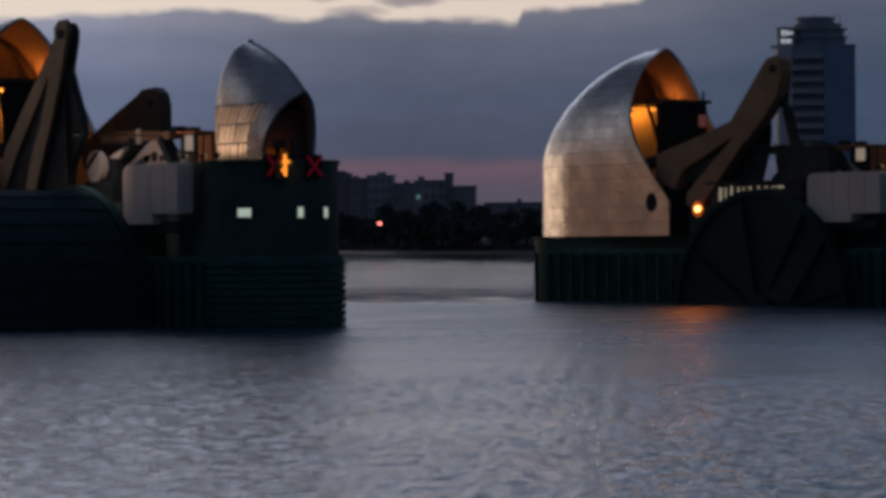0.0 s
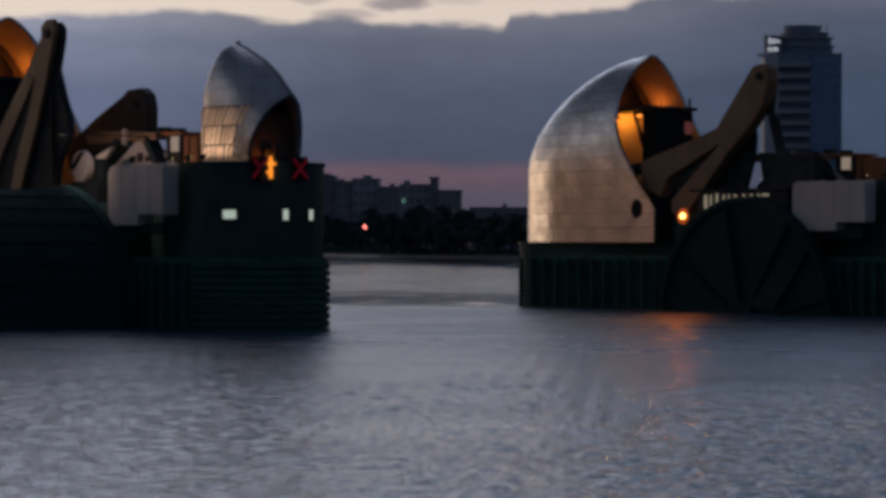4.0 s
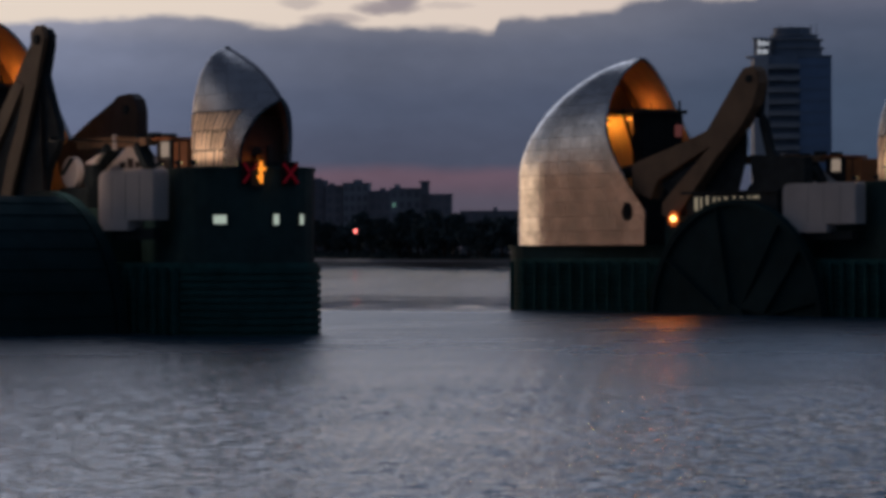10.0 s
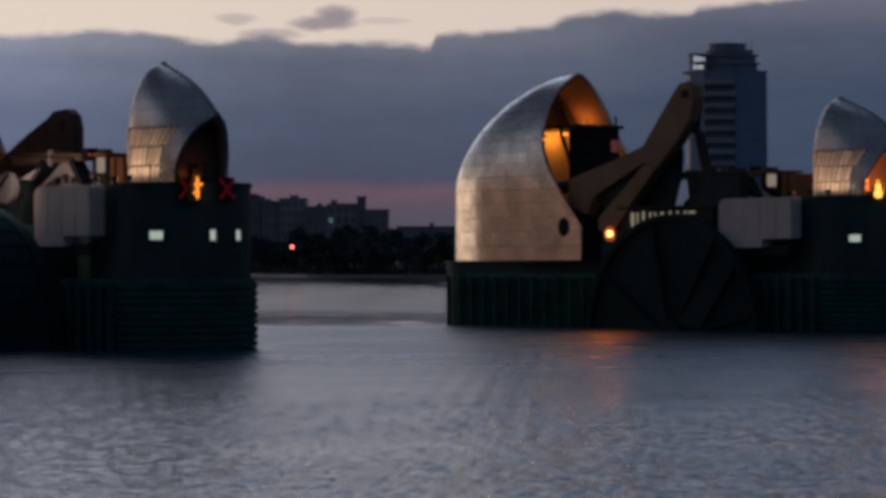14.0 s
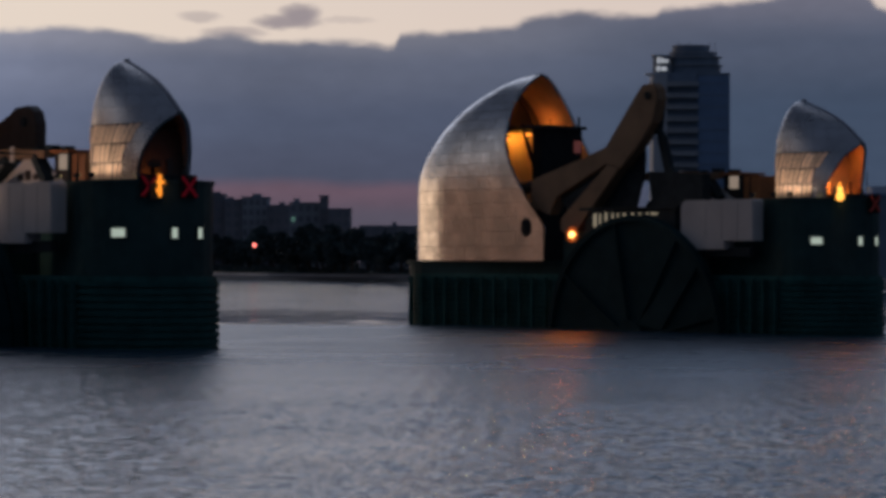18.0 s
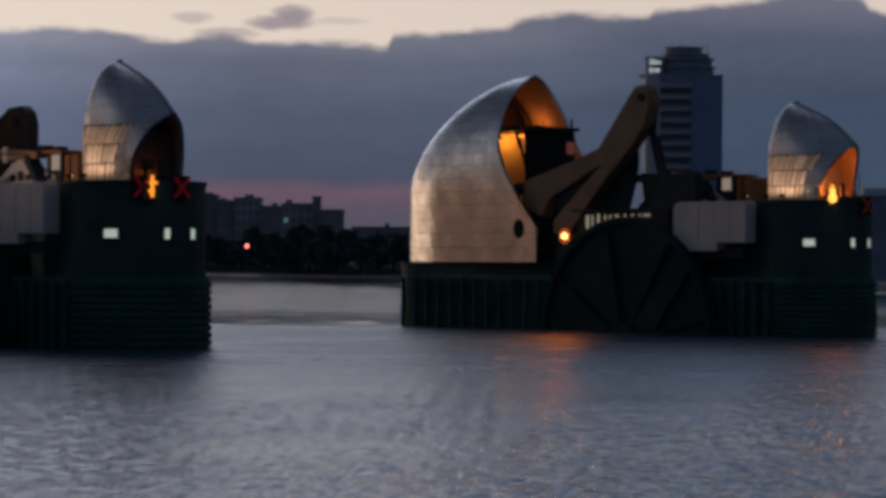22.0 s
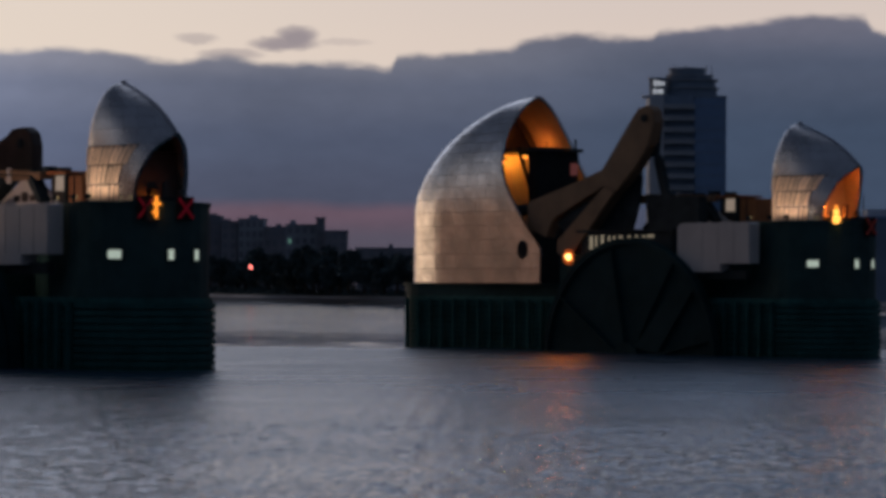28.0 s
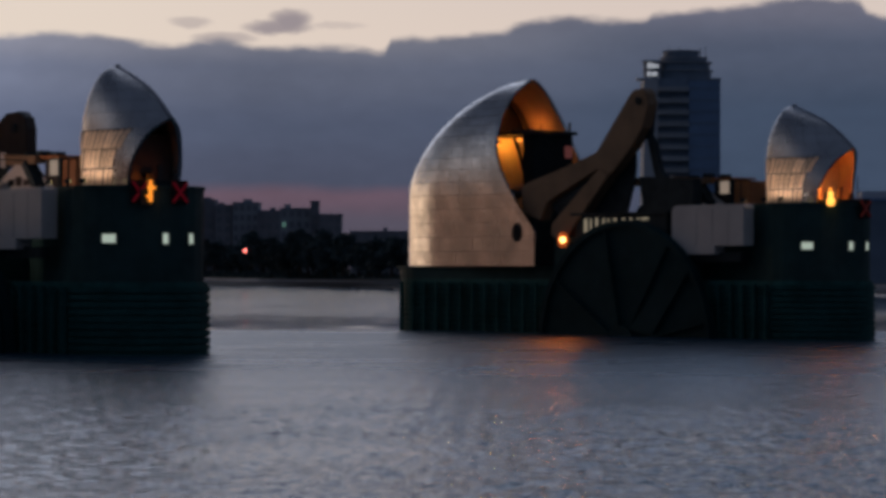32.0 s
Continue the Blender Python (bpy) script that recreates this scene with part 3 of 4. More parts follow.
def hood(m, plan, height, deck, row, length, at, label, small=False):
    """A shell of two curved sides that meet in a ridge, open at the front, clad in courses of plates."""
    h = thing("roof_hood", m, at, label, "roof", "hoods of the barrier piers")
    nz, ns = 44, 32
    for name, out, mat in (("shell", 0.0, BACKING), ("lining", -0.22, LINING)):
        verts, faces = [], []
        for side in (-1, 1):
            base = len(verts)
            for i in range(nz + 1):
                z = height * math.sin(math.pi / 2 * i / nz)
                for j in range(ns + 1):
                    p = hood_point(plan, j / ns, z, side, out)
                    if out < 0:
                        p.y = side * max(0.0, side * p.y)
                    verts.append((p.x, p.y, p.z + deck))
            for i in range(nz):
                for j in range(ns):
                    a = base + i * (ns + 1) + j
                    q = (a, a + 1, a + ns + 2, a + ns + 1)
                    faces.append(q if (side < 0) == (out >= 0) else q[::-1])
        raw(name, verts, faces, mat, h, smooth=True)
    # the rim that closes shell and lining along the front edge
    verts, faces = [], []
    for side in (-1, 1):
        base = len(verts)
        for i in range(nz + 1):
            z = S_TIP * i / nz if small else height * math.sin(math.pi / 2 * i / nz)
            for out in (0.06, -0.24):
                p = hood_point(plan, 1.0, z, side, out)
                verts.append((p.x + 0.03, p.y, p.z + deck))
        for i in range(nz):
            a = base + 2 * i
            faces.append((a, a + 1, a + 3, a + 2))
    raw("rim", verts, faces, STEEL, h)
    # courses of plates, each lapped over the one below
    rng = random.Random(5 if small else 3)
    courses = int(round(height / row))
    levels = [height * math.sin(math.pi / 2 * c / courses * 0.985) for c in range(courses + 1)]
    if small:
        # tall narrow staves up to a little under half the height, plates above
        levels = [0.0, 1.38, 2.76, 4.14] + [z for z in levels if z > 4.6]
        courses = len(levels) - 1
    far_v, far_f = [], []
    for c in range(courses):
        z0, z1 = levels[c], levels[c + 1]
        low = small and c < 3
        pts = plan((z0 + z1) / 2)
        total = sum(math.dist(p, q) for p, q in zip(pts, pts[1:]))
        count = max(2, int(round(total / (length if not small or low else 2.2 * length))))
        cuts = [0.0] + [(k + (0.5 if c % 2 else 0.0) + rng.uniform(-0.08, 0.08)) / count for k in range(0 if c % 2 else 1, count)] + [1.0]
        dip = rng.uniform(0.0, 0.010 if small else 0.045)
        for side in (-1, 1):
            for s0, s1 in zip(cuts, cuts[1:]):
                if s1 - s0 < 0.01:
                    continue
                # the staves clothe the back half, plain plates the rest
                stave = low and s0 < 0.78
                tilt = dip + rng.uniform(0.0, 0.010)
                g = (0.045 if stave else 0.012) / total
                verts, faces = [], []
                n, up = 4, 4
                lean = rng.uniform(-0.022, 0.022) if stave else rng.uniform(-0.006, 0.006)
                proud = rng.uniform(0.0, 0.08) if stave else 0.0
                crest = rng.uniform(-0.12, 0.0) if stave else 0.0
                for i in range(-1, up + 1):
                    q = max(0, i) / up
                    z = z0 - 0.02 + (z1 - z0 - 0.015 + crest) * q
                    out = 0.004 if i < 0 else 0.030 + proud + tilt * (1 - q)
                    for j in range(n + 1):
                        dome = 0.20 * q * (2 * j / n - 1) ** 2 if stave else 0.0
                        p = hood_point(plan, s0 + g + (s1 - s0 - 2 * g) * j / n, max(0, z - dome), side, out + lean * (j / n - 0.5) + (0.002 if i == 0 else 0))
                        verts.append((p.x, p.y, p.z + deck))
                # the lip under the plate has its own corners
                verts += verts[n + 1:2 * n + 2]
                for i in range(1, up + 1):
                    for j in range(n):
                        q = (i * (n + 1) + j, i * (n + 1) + j + 1, (i + 1) * (n + 1) + j + 1, (i + 1) * (n + 1) + j)
                        faces.append(q if side < 0 else q[::-1])
                top = (up + 2) * (n + 1)
                for j in range(n):
                    q = (j, j + 1, top + j + 1, top + j)
                    faces.append(q if side < 0 else q[::-1])
                if side < 0:
                    raw("stave" if stave else "plate", verts, faces, STAVES if stave else STEEL_SHADED if small else STEEL, h, smooth=True)
                else:
                    k = len(far_v)
                    far_v += verts
                    far_f += [tuple(i + k for i in f) for f in faces]
    # dark capping added along the ridge, to dim its bright rim
    runs = [(0, 7.2, height)] if not small else [(0, 4.4, height), (1, S_TIP, height)]
    for end, lo, hi in runs:
        verts, faces = [], []
        for i in range(41):
            z = lo + (hi - lo) * math.sin(math.pi / 2 * i / 40)
            pts = plan(z)
            total = sum(math.dist(p, q) for p, q in zip(pts, pts[1:]))
            width = (0.36 if small else 0.85) / max(total, 2.0)
            for side, s in ((-1, width), (-1, 0.0), (1, width)):
                p = hood_point(plan, s if end == 0 else 1 - s, z, side, 0.06)
                verts.append((p.x, p.y if s else 0.0, p.z + deck))
        for i in range(40):
            for j in range(2):
                a = 3 * i + j
                q = (a, a + 1, a + 4, a + 3)
                faces.append(q if end else q[::-1])
        raw("ridge_cap", verts, faces, CAPPING, h, smooth=True)
    if small:
        part("peak_cap", ball((51.75, 0, deck + 8.78), 0.28, 12), CAPPING, h, smooth=True)
    raw("far_cladding", far_v, far_f, STEEL, h, smooth=True, kind="stuff")
    return h


def build_pier(m):
    p = thing("river_pier", m, (28, 0, 0), "dark wet concrete river pier with timber fenders", "pier", "barrier piers")
    part("base", slab(stadium(-1.6, 59.4, 5.6, 5.35), -3, 5.2), ALGAE, p, "weed-covered base at the waterline")
    part("low_deck", slab(stadium(-1.75, 40, 5.75, 3.0), 5.2, DECK_L - 0.35), CONCRETE, p)
    part("coping", slab(stadium(-2.0, 41, 5.95, 3.0), DECK_L - 0.35, DECK_L, bevel=0.06), CONCRETE, p)
    part("middle_block", slab([(25.0, -5.1), (41.5, -5.1), (41.5, 5.1), (25.0, 5.1)], 5.2, 9.3), CONCRETE, p)
    part("tall_block", slab(stadium(38.5, 59.1, 0.8, 5.1), 5.2, DECK_S - 0.3), CONCRETE, p)
    part("parapet", slab(stadium(38.4, 59.2, 0.8, 5.2), DECK_S - 0.3, DECK_S, bevel=0.05), CONCRETE, p)
    # walings round the pier, one above the other, and fender piles
    for i in range(10):
        part("waling", slab(stadium(-1.82, 59.62, 5.82, 5.57), -0.25 + i * 0.52, 0.15 + i * 0.52, bevel=0.05), TIMBER, p)
    for i in range(12):
        x = 2.5 + i * 1.9
        part("fender_post", block(x, x + 0.34, -6.32, -5.95, -2, 4.9, 0.05), TIMBER, p)
    for i in range(8):
        x = 43.5 + i * 1.45
        part("fender_post", block(x, x + 0.34, -6.0, -5.6, -2, 4.9, 0.05), TIMBER, p)
    # lit windows of the tall block, on its round end
    for ang, wide, hi in ((52.4, 1.0, 0.62), (7.5, 0.42, 0.75), (-18.2, 0.42, 0.75)):
        a = radians(-ang)
        c = Vector((54.0 + 5.12 * math.cos(a), 5.12 * math.sin(a), 8.3))
        t = Vector((-math.sin(a), math.cos(a), 0))
        o = Vector((math.cos(a), math.sin(a), 0))
        w = block(-wide / 2 - 0.12, wide / 2 + 0.12, -0.1, 0.12, -hi / 2 - 0.12, hi / 2 + 0.12, 0.03)
        rot = Matrix((t, o, (0, 0, 1))).transposed().to_4x4()
        bmesh.ops.transform(w, matrix=Matrix.Translation(c) @ rot, verts=w.verts)
        frame_ob = part("window", w, DARKSTEEL, p, "lit window on the pier's round end")
        g = block(-wide / 2, wide / 2, 0.10, 0.16, -hi / 2, hi / 2, 0.01)
        bmesh.ops.transform(g, matrix=Matrix.Translation(c) @ rot, verts=g.verts)
        part("pane", g, WHITE_LIT, frame_ob, "glowing white pane")
    return p


def rocker(m, name, legs, y0, y1, mat, at, label, pin=None):
    a = thing(name, m, at, label, "machine", "gate arms")
    for part_name, outline, d0, d1, mt in legs:
        part(part_name, slab(outline, y0 + d0, y1 + d1, "y", 0.08), mt or mat, a)
    if pin:
        part("pin", bar((pin[0], y0 - 0.18, pin[1]), (pin[0], y1 + 0.18, pin[1]), 0.38, 16), DARKSTEEL, a)
    return a


def arc(cx, cz, r, a0, a1, n):
    return [(cx + r * math.cos(radians(a0 + (a1 - a0) * i / n)), cz + r * math.sin(radians(a0 + (a1 - a0) * i / n))) for i in range(n + 1)]


def gate_disc(m, y0, label):
    """The round end of a rising gate, beside its pier: a rim, a web and stiffening ribs."""
    cx, cz, r = 36.6, -0.9, 11.6
    d = thing("gate_disc", m, (cx, y0, 0), label, "gate")
    part("web", slab(arc(cx, cz, r - 0.5, 0, 355, 48), y0 + 0.35, y0 + 0.6, "y"), GATESTEEL, d)
    rim = bmesh.new()
    n = 64
    ring = []
    for i in range(n):
        a = 2 * math.pi * i / n
        ring.append([rim.verts.new((cx + q * math.cos(a), y, cz + q * math.sin(a))) for q, y in ((r, y0), (r, y0 + 0.9), (r - 0.55, y0 + 0.9), (r - 0.55, y0))])
    for i in range(n):
        a, b = ring[i], ring[(i + 1) % n]
        for j in range(4):
            rim.faces.new((a[j], b[j], b[(j + 1) % 4], a[(j + 1) % 4]))
    bmesh.ops.recalc_face_normals(rim, faces=rim.faces)
    part("rim", rim, GATESTEEL, d)
    part("hub", bar((cx, y0 - 0.15, cz), (cx, y0 + 0.9, cz), 1.9, 24), GATESTEEL, d)
    for i in range(8):
        a = radians(12 + 45 * i)
        part("rib", beam((cx + 1.8 * math.cos(a), y0 + 0.2, cz + 1.8 * math.sin(a)), (cx + (r - 0.6) * math.cos(a), y0 + 0.2, cz + (r - 0.6) * math.sin(a)), 0.45, 0.25), GATESTEEL, d)
    # the trunnion arm across the disc
    part("arm_plate", slab([(cx + 1.0, cz + 1.5), (cx + 7.6, cz + 8.2), (cx + 9.0, cz + 7.0), (cx + 4.2, cz + 1.0)], y0 - 0.05, y0 + 0.3, "y", 0.04), GATESTEEL, d)
    return d


def machine_house(m, x0):
    """The pale plant box on the pier's flank with what stands on it."""
    b = thing("plant_box", m, (47, -5.4, 7.6), "pale grey rounded plant box on the pier's side", "plant box", "plant boxes")
    outline = []
    x1, z0, z1, r = 51.5, 7.55, 12.02, 0.75
    for cx, cz, a0 in ((x1 - 0.25, z1 - 0.25, 0), (x0 + r, z1 - r, 90), (x0 + r, z0 + r, 180)):
        rr = 0.25 if a0 == 0 else r
        outline += [(cx + rr * math.cos(radians(a0 + 15 * i)), cz + rr * math.sin(radians(a0 + 15 * i))) for i in range(7)]
    outline += [(47.9, z0), (47.9, z0 + 0.75), (x1, z0 + 0.75)]
    part("body", slab(outline, -6.25, -4.9, "y", 0.06), PAINTED, b)
    for x in (45.6, 47.6, 49.6):
        part("seam", block(x, x + 0.014, -6.268, -6.24, z0 + 0.85, z1 - 0.3), CONCRETE, b)
    part("bracket", block(44.5, 50.5, -5.6, -4.9, 6.9, 7.75, 0.05), DARKSTEEL, b)
    c = thing("control_cabin", m, (44, 0, DECK_S), "small orange cabin with one bright window", "cabin", "control cabins")
    part("cabin_body", block(41.6, 44.0, 0.0, 2.4, DECK_S, 14.5, 0.05), RUST, c)
    part("side_room", block(44.05, 46.3, -0.1, 2.4, DECK_S, 14.35, 0.05), CABIN, c, "orange side room")
    part("roof", block(36.0, 44.3, -0.4, 2.8, 14.5, 14.72, 0.05), CABIN, c)
    w = part("window", block(42.4, 43.75, -0.1, 0.02, 13.15, 14.45, 0.02), DARKSTEEL, c)
    part("pane", block(42.5, 43.65, -0.14, -0.08, 13.22, 14.38), CABIN_LIT, w, "pale window pane")
    part("corner_post", block(43.9, 44.3, -0.25, 0.05, DECK_S, 14.5, 0.03), DARKSTEEL, c)
    part("drain_pipe", bar((45.2, -0.16, DECK_S), (45.2, -0.16, 14.3), 0.06), RUST, c)
    for i in range(3):
        part("vent", block(37.6 + i * 2.1, 38.5 + i * 2.1, 0.3, 1.2, 14.72, 15.05 + 0.15 * (i == 1), 0.04), DARKSTEEL, c)
    g = thing("crane_walkway", m, (35, 0, DECK_S), "steel walkway beam on splayed dark struts", "walkway", "crane walkways")
    part("beam", block(30.9, 41.5, -0.9, 0.1, 14.15, 14.75, 0.05), OCHRE, g)
    part("deck_plate", block(30.7, 38.0, -1.1, 0.3, 14.75, 14.95, 0.02), OCHRE, g)
    part("post", block(36.9, 37.2, -1.15, -0.85, 13.9, 15.1, 0.02), PAINTED, g)
    for a, b2, wide in (((36.2, -0.6, 14.2), (32.6, -0.6, 11.6), 1.4), ((40.2, -0.6, 14.2), (41.9, -0.6, 12.3), 1.1)):
        part("strut", beam(a, b2, wide, 0.6), DARKSTEEL, g)
    s = thing("gable_screen", m, (37, 0, DECK_S), "pale gable-shaped screen with small dark openings", "screen", "gable screens")
    part("body", slab([(33.6, DECK_S), (43.3, DECK_S), (39.9, 14.15), (37.5, 14.15)], -0.25, 0.2, "y", 0.05), PAINTED, s)
    for i in range(4):
        part("opening", block(36.6 + i * 1.15, 37.45 + i * 1.15, -0.31, -0.2, 12.5, 13.0 + 0.25 * (i % 2), 0.02), RUST, s)
    return b


def gallery(m):
    """A lit gallery along the middle block, a row of upright slits."""
    g = thing("lit_gallery", m, (33.5, -5.2, 9.3), "low gallery with a row of lit upright slits", "gallery", "lit galleries")
    part("wall", block(28.0, 40.5, -5.1, -4.2, 9.3, 11.3, 0.05), DARKSTEEL, g)
    part("roof", block(27.6, 41.0, -5.4, -3.8, 11.3, 11.55, 0.04), DARKSTEEL, g)
    for x, wide, z0, z1 in ((29.3, 0.42, 9.7, 11.0), (30.1, 0.22, 9.9, 11.0), (30.9, 0.3, 9.95, 11.1), (31.9, 0.22, 10.2, 11.0), (32.6, 0.18, 10.5, 11.0), (33.4, 0.4, 10.75, 11.0), (34.6, 0.3, 10.8, 11.02),
                            (35.6, 0.3, 10.82, 11.02), (36.6, 0.25, 10.8, 11.02), (37.2, 0.9, 10.8, 11.02)):
        part("slit", block(x, x + wide, -5.16, -5.06, z0, z1, 0.01), SLIT_LIT, g)
    return g


def hood_machine(m, upper):
    """The dark machine house in the mouth of the large hood, with lamps that light the lining."""
    k = thing("hydraulic_house", m, (17, 0, DECK_L), "black hydraulic machine house under the lit hood", "machine", "hydraulic houses")
    part("tower", block(17.4, 18.8, -2.6, 3.0, DECK_L, 19.6, 0.12), HOLE, k)
    # no lamp reaches this panel: its pink light is emitted by the material
    part("glow_panel", block(18.82, 18.9, 1.75, 2.75, 17.3, 18.5, 0.03), PINK_GLOW, k, "small pink panel with lamplight put in as its own glow")
    part("pipe", bar((15.3, -2.0, 20.1), (17.3, -2.0, 15.4), 0.2, 10), HOLE, k)
    part("platform", block(9.72, 19.2, -3.0, 3.2, 19.6, 19.95, 0.05), DARKSTEEL, k)
    part("cylinder", bar((14.5, -4.2, 13.2), (21.2, -4.2, 14.0), 0.6, 16), DARKSTEEL, k)
    # arched ribs added to the lining as baffles: they keep the rear bay dark
    for x in (10.6,):
        for side in (-1, 1):
            arch = [(x, z) for z in np.linspace(13.5, 17.6, 9)]
            outer = [(half_at(plan_large, x, z) - 0.24, z + DECK_L) for x, z in arch]
            inner = [(max(0.05, y - 0.75), z - 0.25 * (i > 0)) for i, (y, z) in enumerate(outer)]
            rib = slab([(side * y, z) for y, z in outer + inner[::-1]], x - 0.1, x + 0.1, "x")
            part("lining_rib", rib, RUST, k)
    part("rear_wall", block(9.3, 9.7, -4.6, 4.6, DECK_L, 20.2, 0.05), LINING, k)
    for y in (-3.0, 0.0, 3.0):
        part("post", bar((13.9, y, 19.9), (13.9, y, 20.9), 0.05), DARKSTEEL, k)
    part("mast", bar((18.2, 3.0, 19.9), (18.2, 3.0, 20.9), 0.12), DARKSTEEL, k)
    for i, (x, y, z) in enumerate(((16.6, -2.2, 19.2), (15.0, -3.7, 18.7))):
        f = part("lamp_fitting", block(x - 0.25, x + 0.25, y - 0.2, y + 0.2, z, z + 0.3, 0.04), DARKSTEEL, k)
        part("bulb", block(x - 0.2, x + 0.2, y - 0.26, y + 0.1, z - 0.25, z, 0.03), BULB_SOFT, f, "glowing sodium lamp")
    # unseen sodium lamps, set apart from the fittings, close to rear wall and lining
    lamp("hood_lamp", "POINT", m @ Matrix.Translation((10.9, 1.9, 19.05)), 230, (1.0, 0.33, 0.03), 0.25)
    lamp("hood_lamp", "POINT", m @ Matrix.Translation((12.6, 3.1, 20.25)), upper, (1.0, 0.25, 0.03), 0.2)
    return k


def signal(m, u, y, mat, label):
    s = thing("signal_cross", m, (u, y, DECK_S - 1.4), label, "signal", "navigation signals")
    part("board", block(u - 0.05, u + 0.05, y - 0.7, y + 0.7, DECK_S - 1.35, DECK_S + 0.35, 0.03), HOLE, s)
    for q in (-1, 1):
        part("tube", beam((u + 0.12, y - 0.6, DECK_S - 0.5 - q * 0.7), (u + 0.12, y + 0.6, DECK_S - 0.5 + q * 0.7), 0.34, 0.14), mat, s, "glowing red tube")
    for q in (-0.5, 0.5):
        part("bracket", beam((u - 0.5, y + q, DECK_S - 0.5), (u, y + q, DECK_S - 0.5), 0.12, 0.12, 0), DARKSTEEL, s)
    return s


def small_hood_inside(m, energy, bright):
    at = (58.6, -2.4, 12.75) if bright else (59.25, -2.0, 11.6)
    k = thing("winch_unit", m, (55.4, 0, DECK_S), "dark winch unit in the mouth of the small hood", "winch", "winch units")
    part("bed", block(53.0, 58.2, -1.5, 1.5, DECK_S, DECK_S + 0.35, 0.04), DARKSTEEL, k)
    part("drum", bar((54.6, -1.2, DECK_S + 1.0), (54.6, 1.2, DECK_S + 1.0), 0.55, 16), DARKSTEEL, k)
    # panel added in the mouth to catch the lamp and show as glow
    if bright:
        part("catch_panel", block(55.2, 55.35, -2.1, 2.1, DECK_S, DECK_S + 3.9, 0.03), LINING, k)
    else:
        part("catch_panel", block(56.1, 56.2, -1.9, 1.9, DECK_S, DECK_S + 3.7, 0.03), RUST, k)
    part("guard", block(57.0, 57.3, -0.1, 0.4, DECK_S, DECK_S + 1.5, 0.04), RUST, k)
    part("guard", block(57.4, 57.7, 0.9, 1.4, DECK_S, DECK_S + 0.9, 0.04), RUST, k)
    f = part("lamp_fitting", block(56.2, 56.6, -0.75, -0.3, DECK_S + 0.35, DECK_S + 0.55, 0.03), DARKSTEEL, k)
    part("bulb", block(56.25, 56.75, -0.8, -0.25, DECK_S + 0.55, DECK_S + 0.95, 0.05), FLAME if bright else HOLE, f, "sodium lamp")
    e = thing("end_lamp", m, at, "sodium lamp cluster on the pier's end wall", "lamp", "end lamps")
    x, y, z = at
    part("back_plate", block(x - 0.22, x - 0.12, y - 0.8, y + 0.3, z - 1.0, z + 0.2, 0.03), DARKSTEEL, e)
    if bright:
        for dz, r, mt in ((-0.55, 0.42, FLAME), (0.05, 0.30, FLAME), (0.5, 0.2, EMBER)):
            part("bulb", ball((x, y - 0.3, z + dz), r, 12), mt, e, "glowing sodium globe", smooth=True)
    else:
        part("tube", block(x - 0.08, x + 0.08, y - 0.14, y + 0.14, z - 0.75, z + 0.85, 0.06), EMBER, e, "upright glowing sodium tube")
        for dz, w0, w1 in ((0.30, -0.3, 0.42), (-0.3, -0.36, 0.14)):
            part("cross_tube", block(x - 0.06, x + 0.1, y + w0, y + w1, z + dz - 0.11, z + dz + 0.11, 0.05), EMBER, e, "short glowing sodium tube")
    if bright:
        lamp("end_lamp_light", "SPOT", m @ look((x + 0.6, y - 0.3, z), (x + 5.0, y - 5.0, z - 9.0)), 170, SODIUM, 0.6, 120)
        lamp("winch_lamp", "POINT", m @ Matrix.Translation((x - 0.9, y + 0.9, z + 0.1)), 190, SODIUM, 0.3)
        lamp("winch_lamp", "POINT", m @ Matrix.Translation((56.7, -0.9, DECK_S + 0.5)), energy, SODIUM, 0.2)
    else:
        lamp("end_lamp_light", "POINT", m @ Matrix.Translation((x + 0.5, y, z - 0.2)), 4, SODIUM, 0.3)
        lamp("winch_lamp", "SPOT", m @ look((57.1, -0.6, DECK_S + 0.35), (56.1, -0.6, DECK_S + 0.8)), energy, SODIUM, 0.2, 140)
    return k


def floodlights(m, k):
    """Floodlights on the decks that graze up the sides of the hoods."""
    for x, tx in ((50.0, 50.6), (52.6, 52.8), (54.6, 54.0)):
        y, z, ty, tz, e, spot = -4.75, DECK_S + 0.2, -2.4, DECK_S + 3.0, 125, 120
        f = thing("floodlight", m, (x, y, z), "small floodlight aimed up at the hood", "floodlight", "hood floodlights")
        part("housing", block(x - 0.25, x + 0.25, y - 0.2, y + 0.1, z, z + 0.3, 0.04), DARKSTEEL, f)
        part("glass", block(x - 0.2, x + 0.2, y + 0.1, y + 0.14, z + 0.05, z + 0.27), YELLOW_LIT, f, "glowing yellow lens")
        part("bracket", block(x - 0.06, x + 0.06, y - 0.1, y, z - 0.3, z, 0.02) , DARKSTEEL, f)
        lamp("floodlight_lamp", "SPOT", m @ look((x, y + 0.2, z + 0.35), (tx, ty, tz)), e, AMBER, 0.15, spot)


